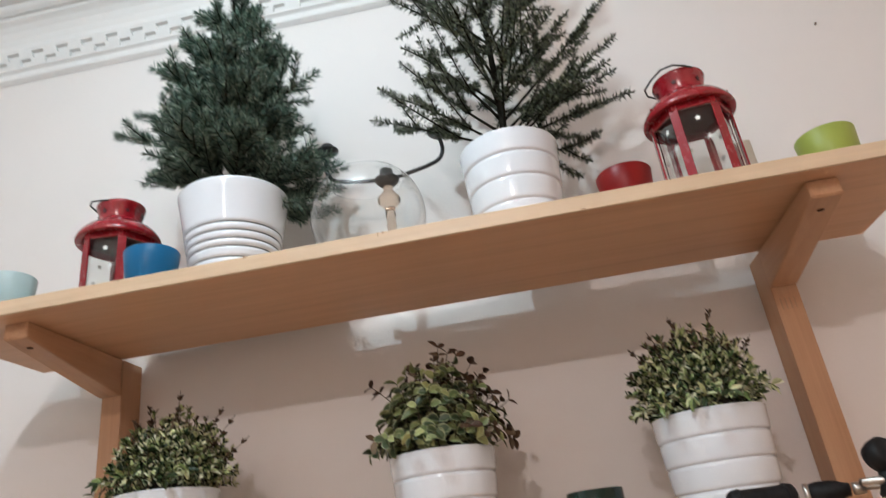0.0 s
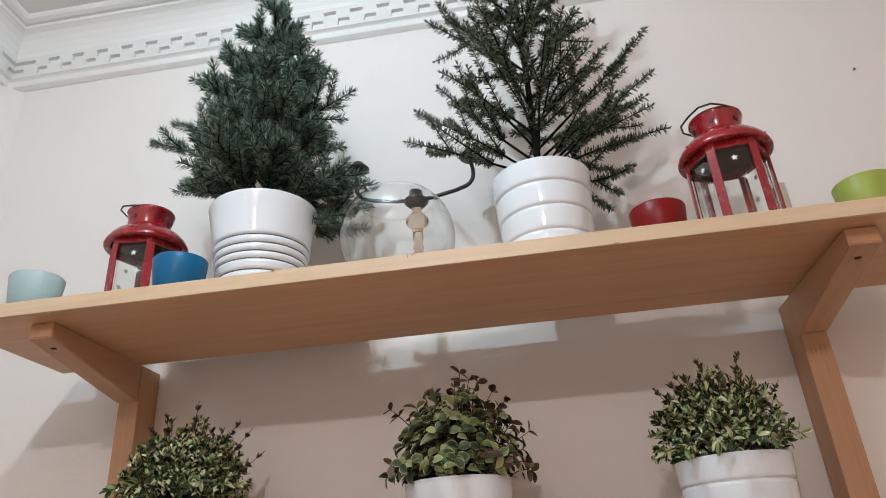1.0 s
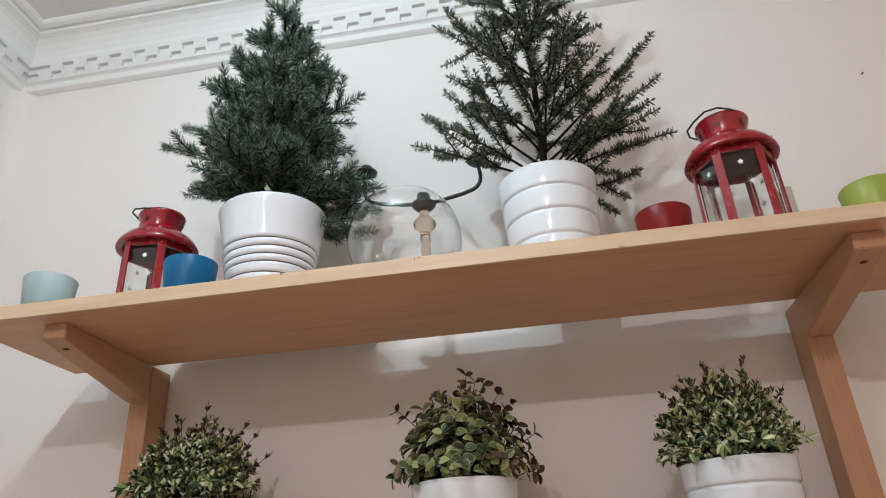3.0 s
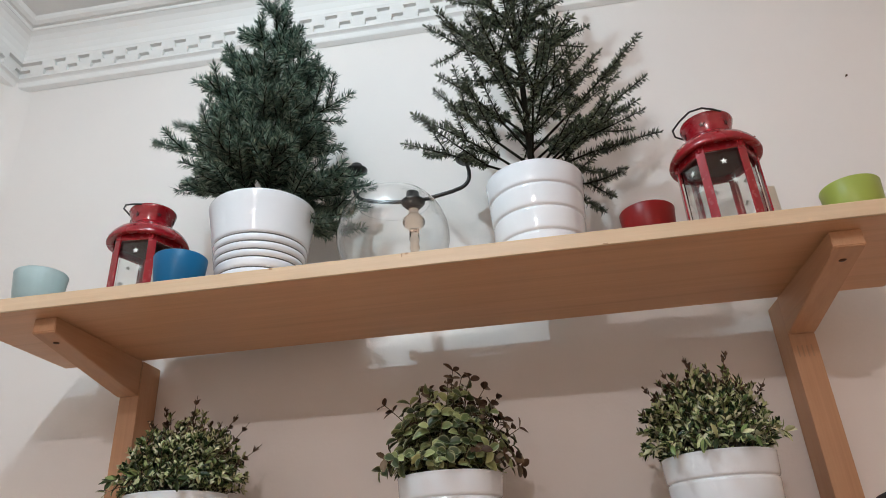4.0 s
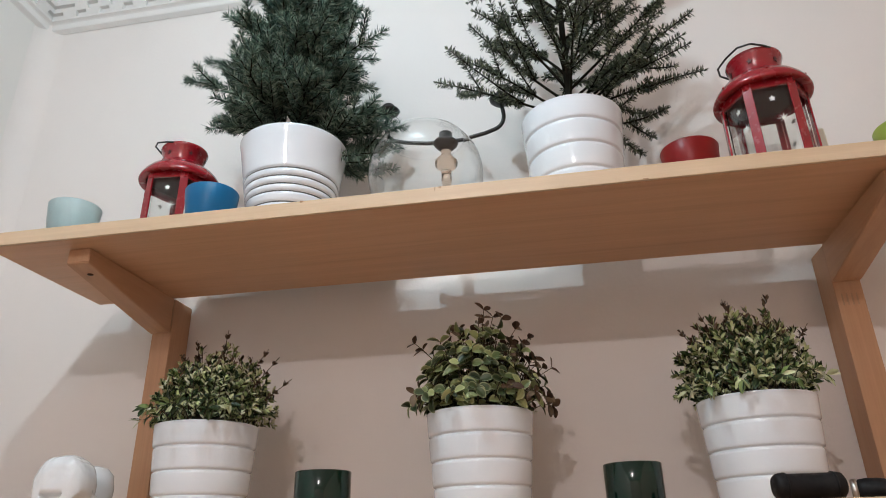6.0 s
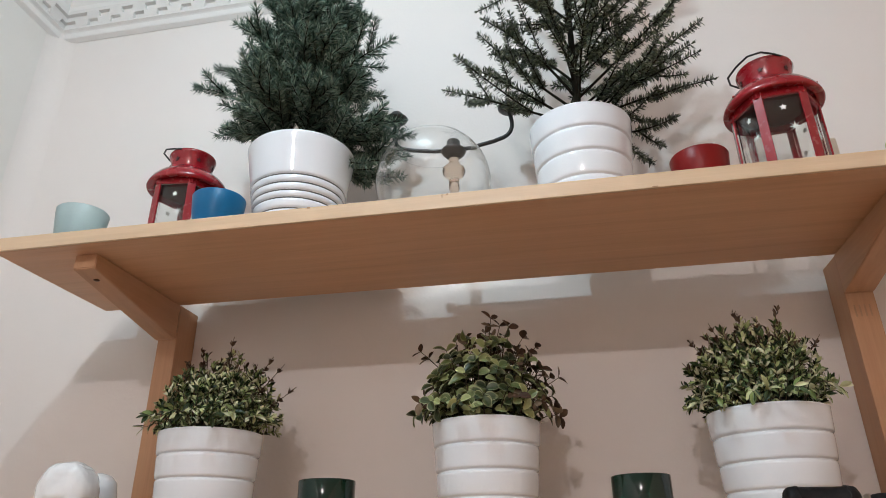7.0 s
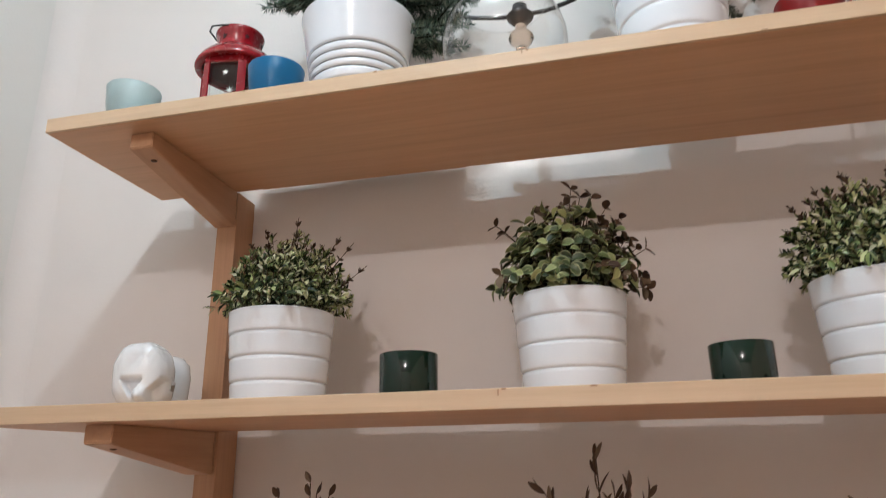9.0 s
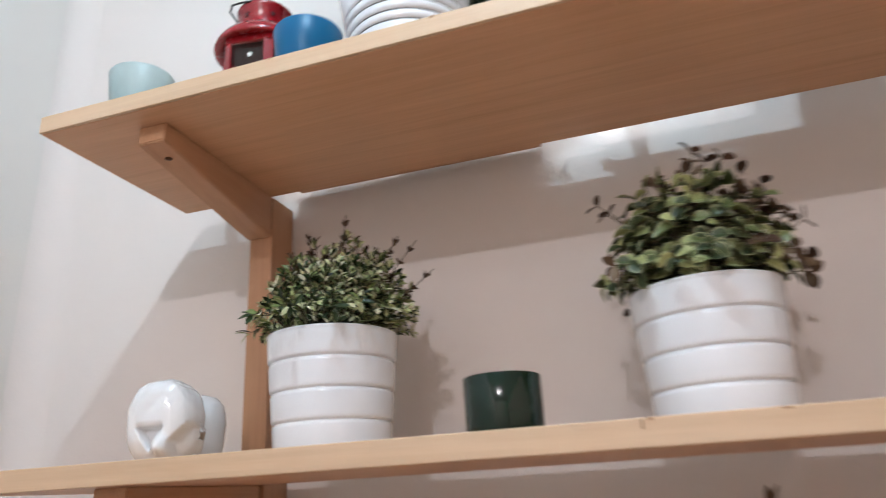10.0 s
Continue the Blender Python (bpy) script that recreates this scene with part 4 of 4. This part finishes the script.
g.matrix_local = pose(-0.029, 0, 0.0122, 0, 90, 0)
part("shaft", tube([(0.024, 0, 0.0122), (0.09, 0, 0.0100), (0.105, 0, 0.0096)], 0.0032, 10), STEEL, drv)

pl = thing("ratchet", (1.083, -0.20, MID), "black ratchet tool with a rounded head and steel bar", "tool", "tools", 0)
g = part("head", lathe([(0, -0.012), (0.012, -0.012), (0.0165, -0.008), (0.0175, 0.0), (0.0165, 0.008), (0.012, 0.012), (0, 0.0125)], 32), RUBBER, pl)
g.matrix_local = pose(0.0, 0, 0.040, 70, 0, 20)
part("stand", lathe([(0, 0), (0.013, 0), (0.014, 0.004), (0.010, 0.014), (0.008, 0.030), (0, 0.030)], 24), RUBBER, pl)
part("bar", tube([(-0.030, -0.004, 0.0165), (0.045, 0.004, 0.0165)], 0.004, 10), STEEL, pl)

# ---- nail in the wall ----
ob = part("nail", lathe([(0, 0.004), (0.0016, 0.0035), (0.0018, 0.002), (0.0009, 0.0015), (0.0009, -0.002), (0, -0.002)], 12), SCREW)
ob.matrix_world = pose(1.315, -0.001, 2.40, 90, 0, 0)
tagged(ob, "tiny dark nail in the wall", "nail")

# ---- cornice dentils ----
PERIOD = 0.0535
dent_rows = []
# (foot and head of a row: distance from the wall, height), half widths at foot and head
for (d0, za), (d1, zb), w0, w1 in (((0.0192, 2.6668), (0.0231, 2.6798), 0.0135, 0.0160), ((0.0236, 2.6806), (0.0280, 2.6948), 0.0160, 0.0135)):
    bm = bmesh.new()
    c = [(d0 - 0.010, za, w0), (d1 - 0.010, zb, w1), (d1, zb, w1), (d0, za, w0)]
    a = [bm.verts.new((-w, -d, z)) for d, z, w in c]
    b = [bm.verts.new((w, -d, z)) for d, z, w in c]
    bm.faces.new(a)
    bm.faces.new(b[::-1])
    for i in range(4):
        bm.faces.new((a[(i + 1) % 4], a[i], b[i], b[(i + 1) % 4]))
    bmesh.ops.recalc_face_normals(bm, faces=bm.faces)
    me = bpy.data.meshes.new("dentil")
    bm.to_mesh(me)
    bm.free()
    me.materials.append(STUCCO)
    dent_rows.append(me)
for k, me in enumerate(dent_rows):
    for i in range(39):
        d = new("dentil", me)
        d.parent = cornice
        d.location = (-0.2285 - 0.5 * PERIOD * k + PERIOD * (i + k), -0.0006, 0)
    for i in range(24):
        d = new("dentil", me)
        d.parent = cornice
        d.matrix_local = pose(X_W, -0.052 - PERIOD * (i + 0.5 * k), 0, 0, 0, 90)
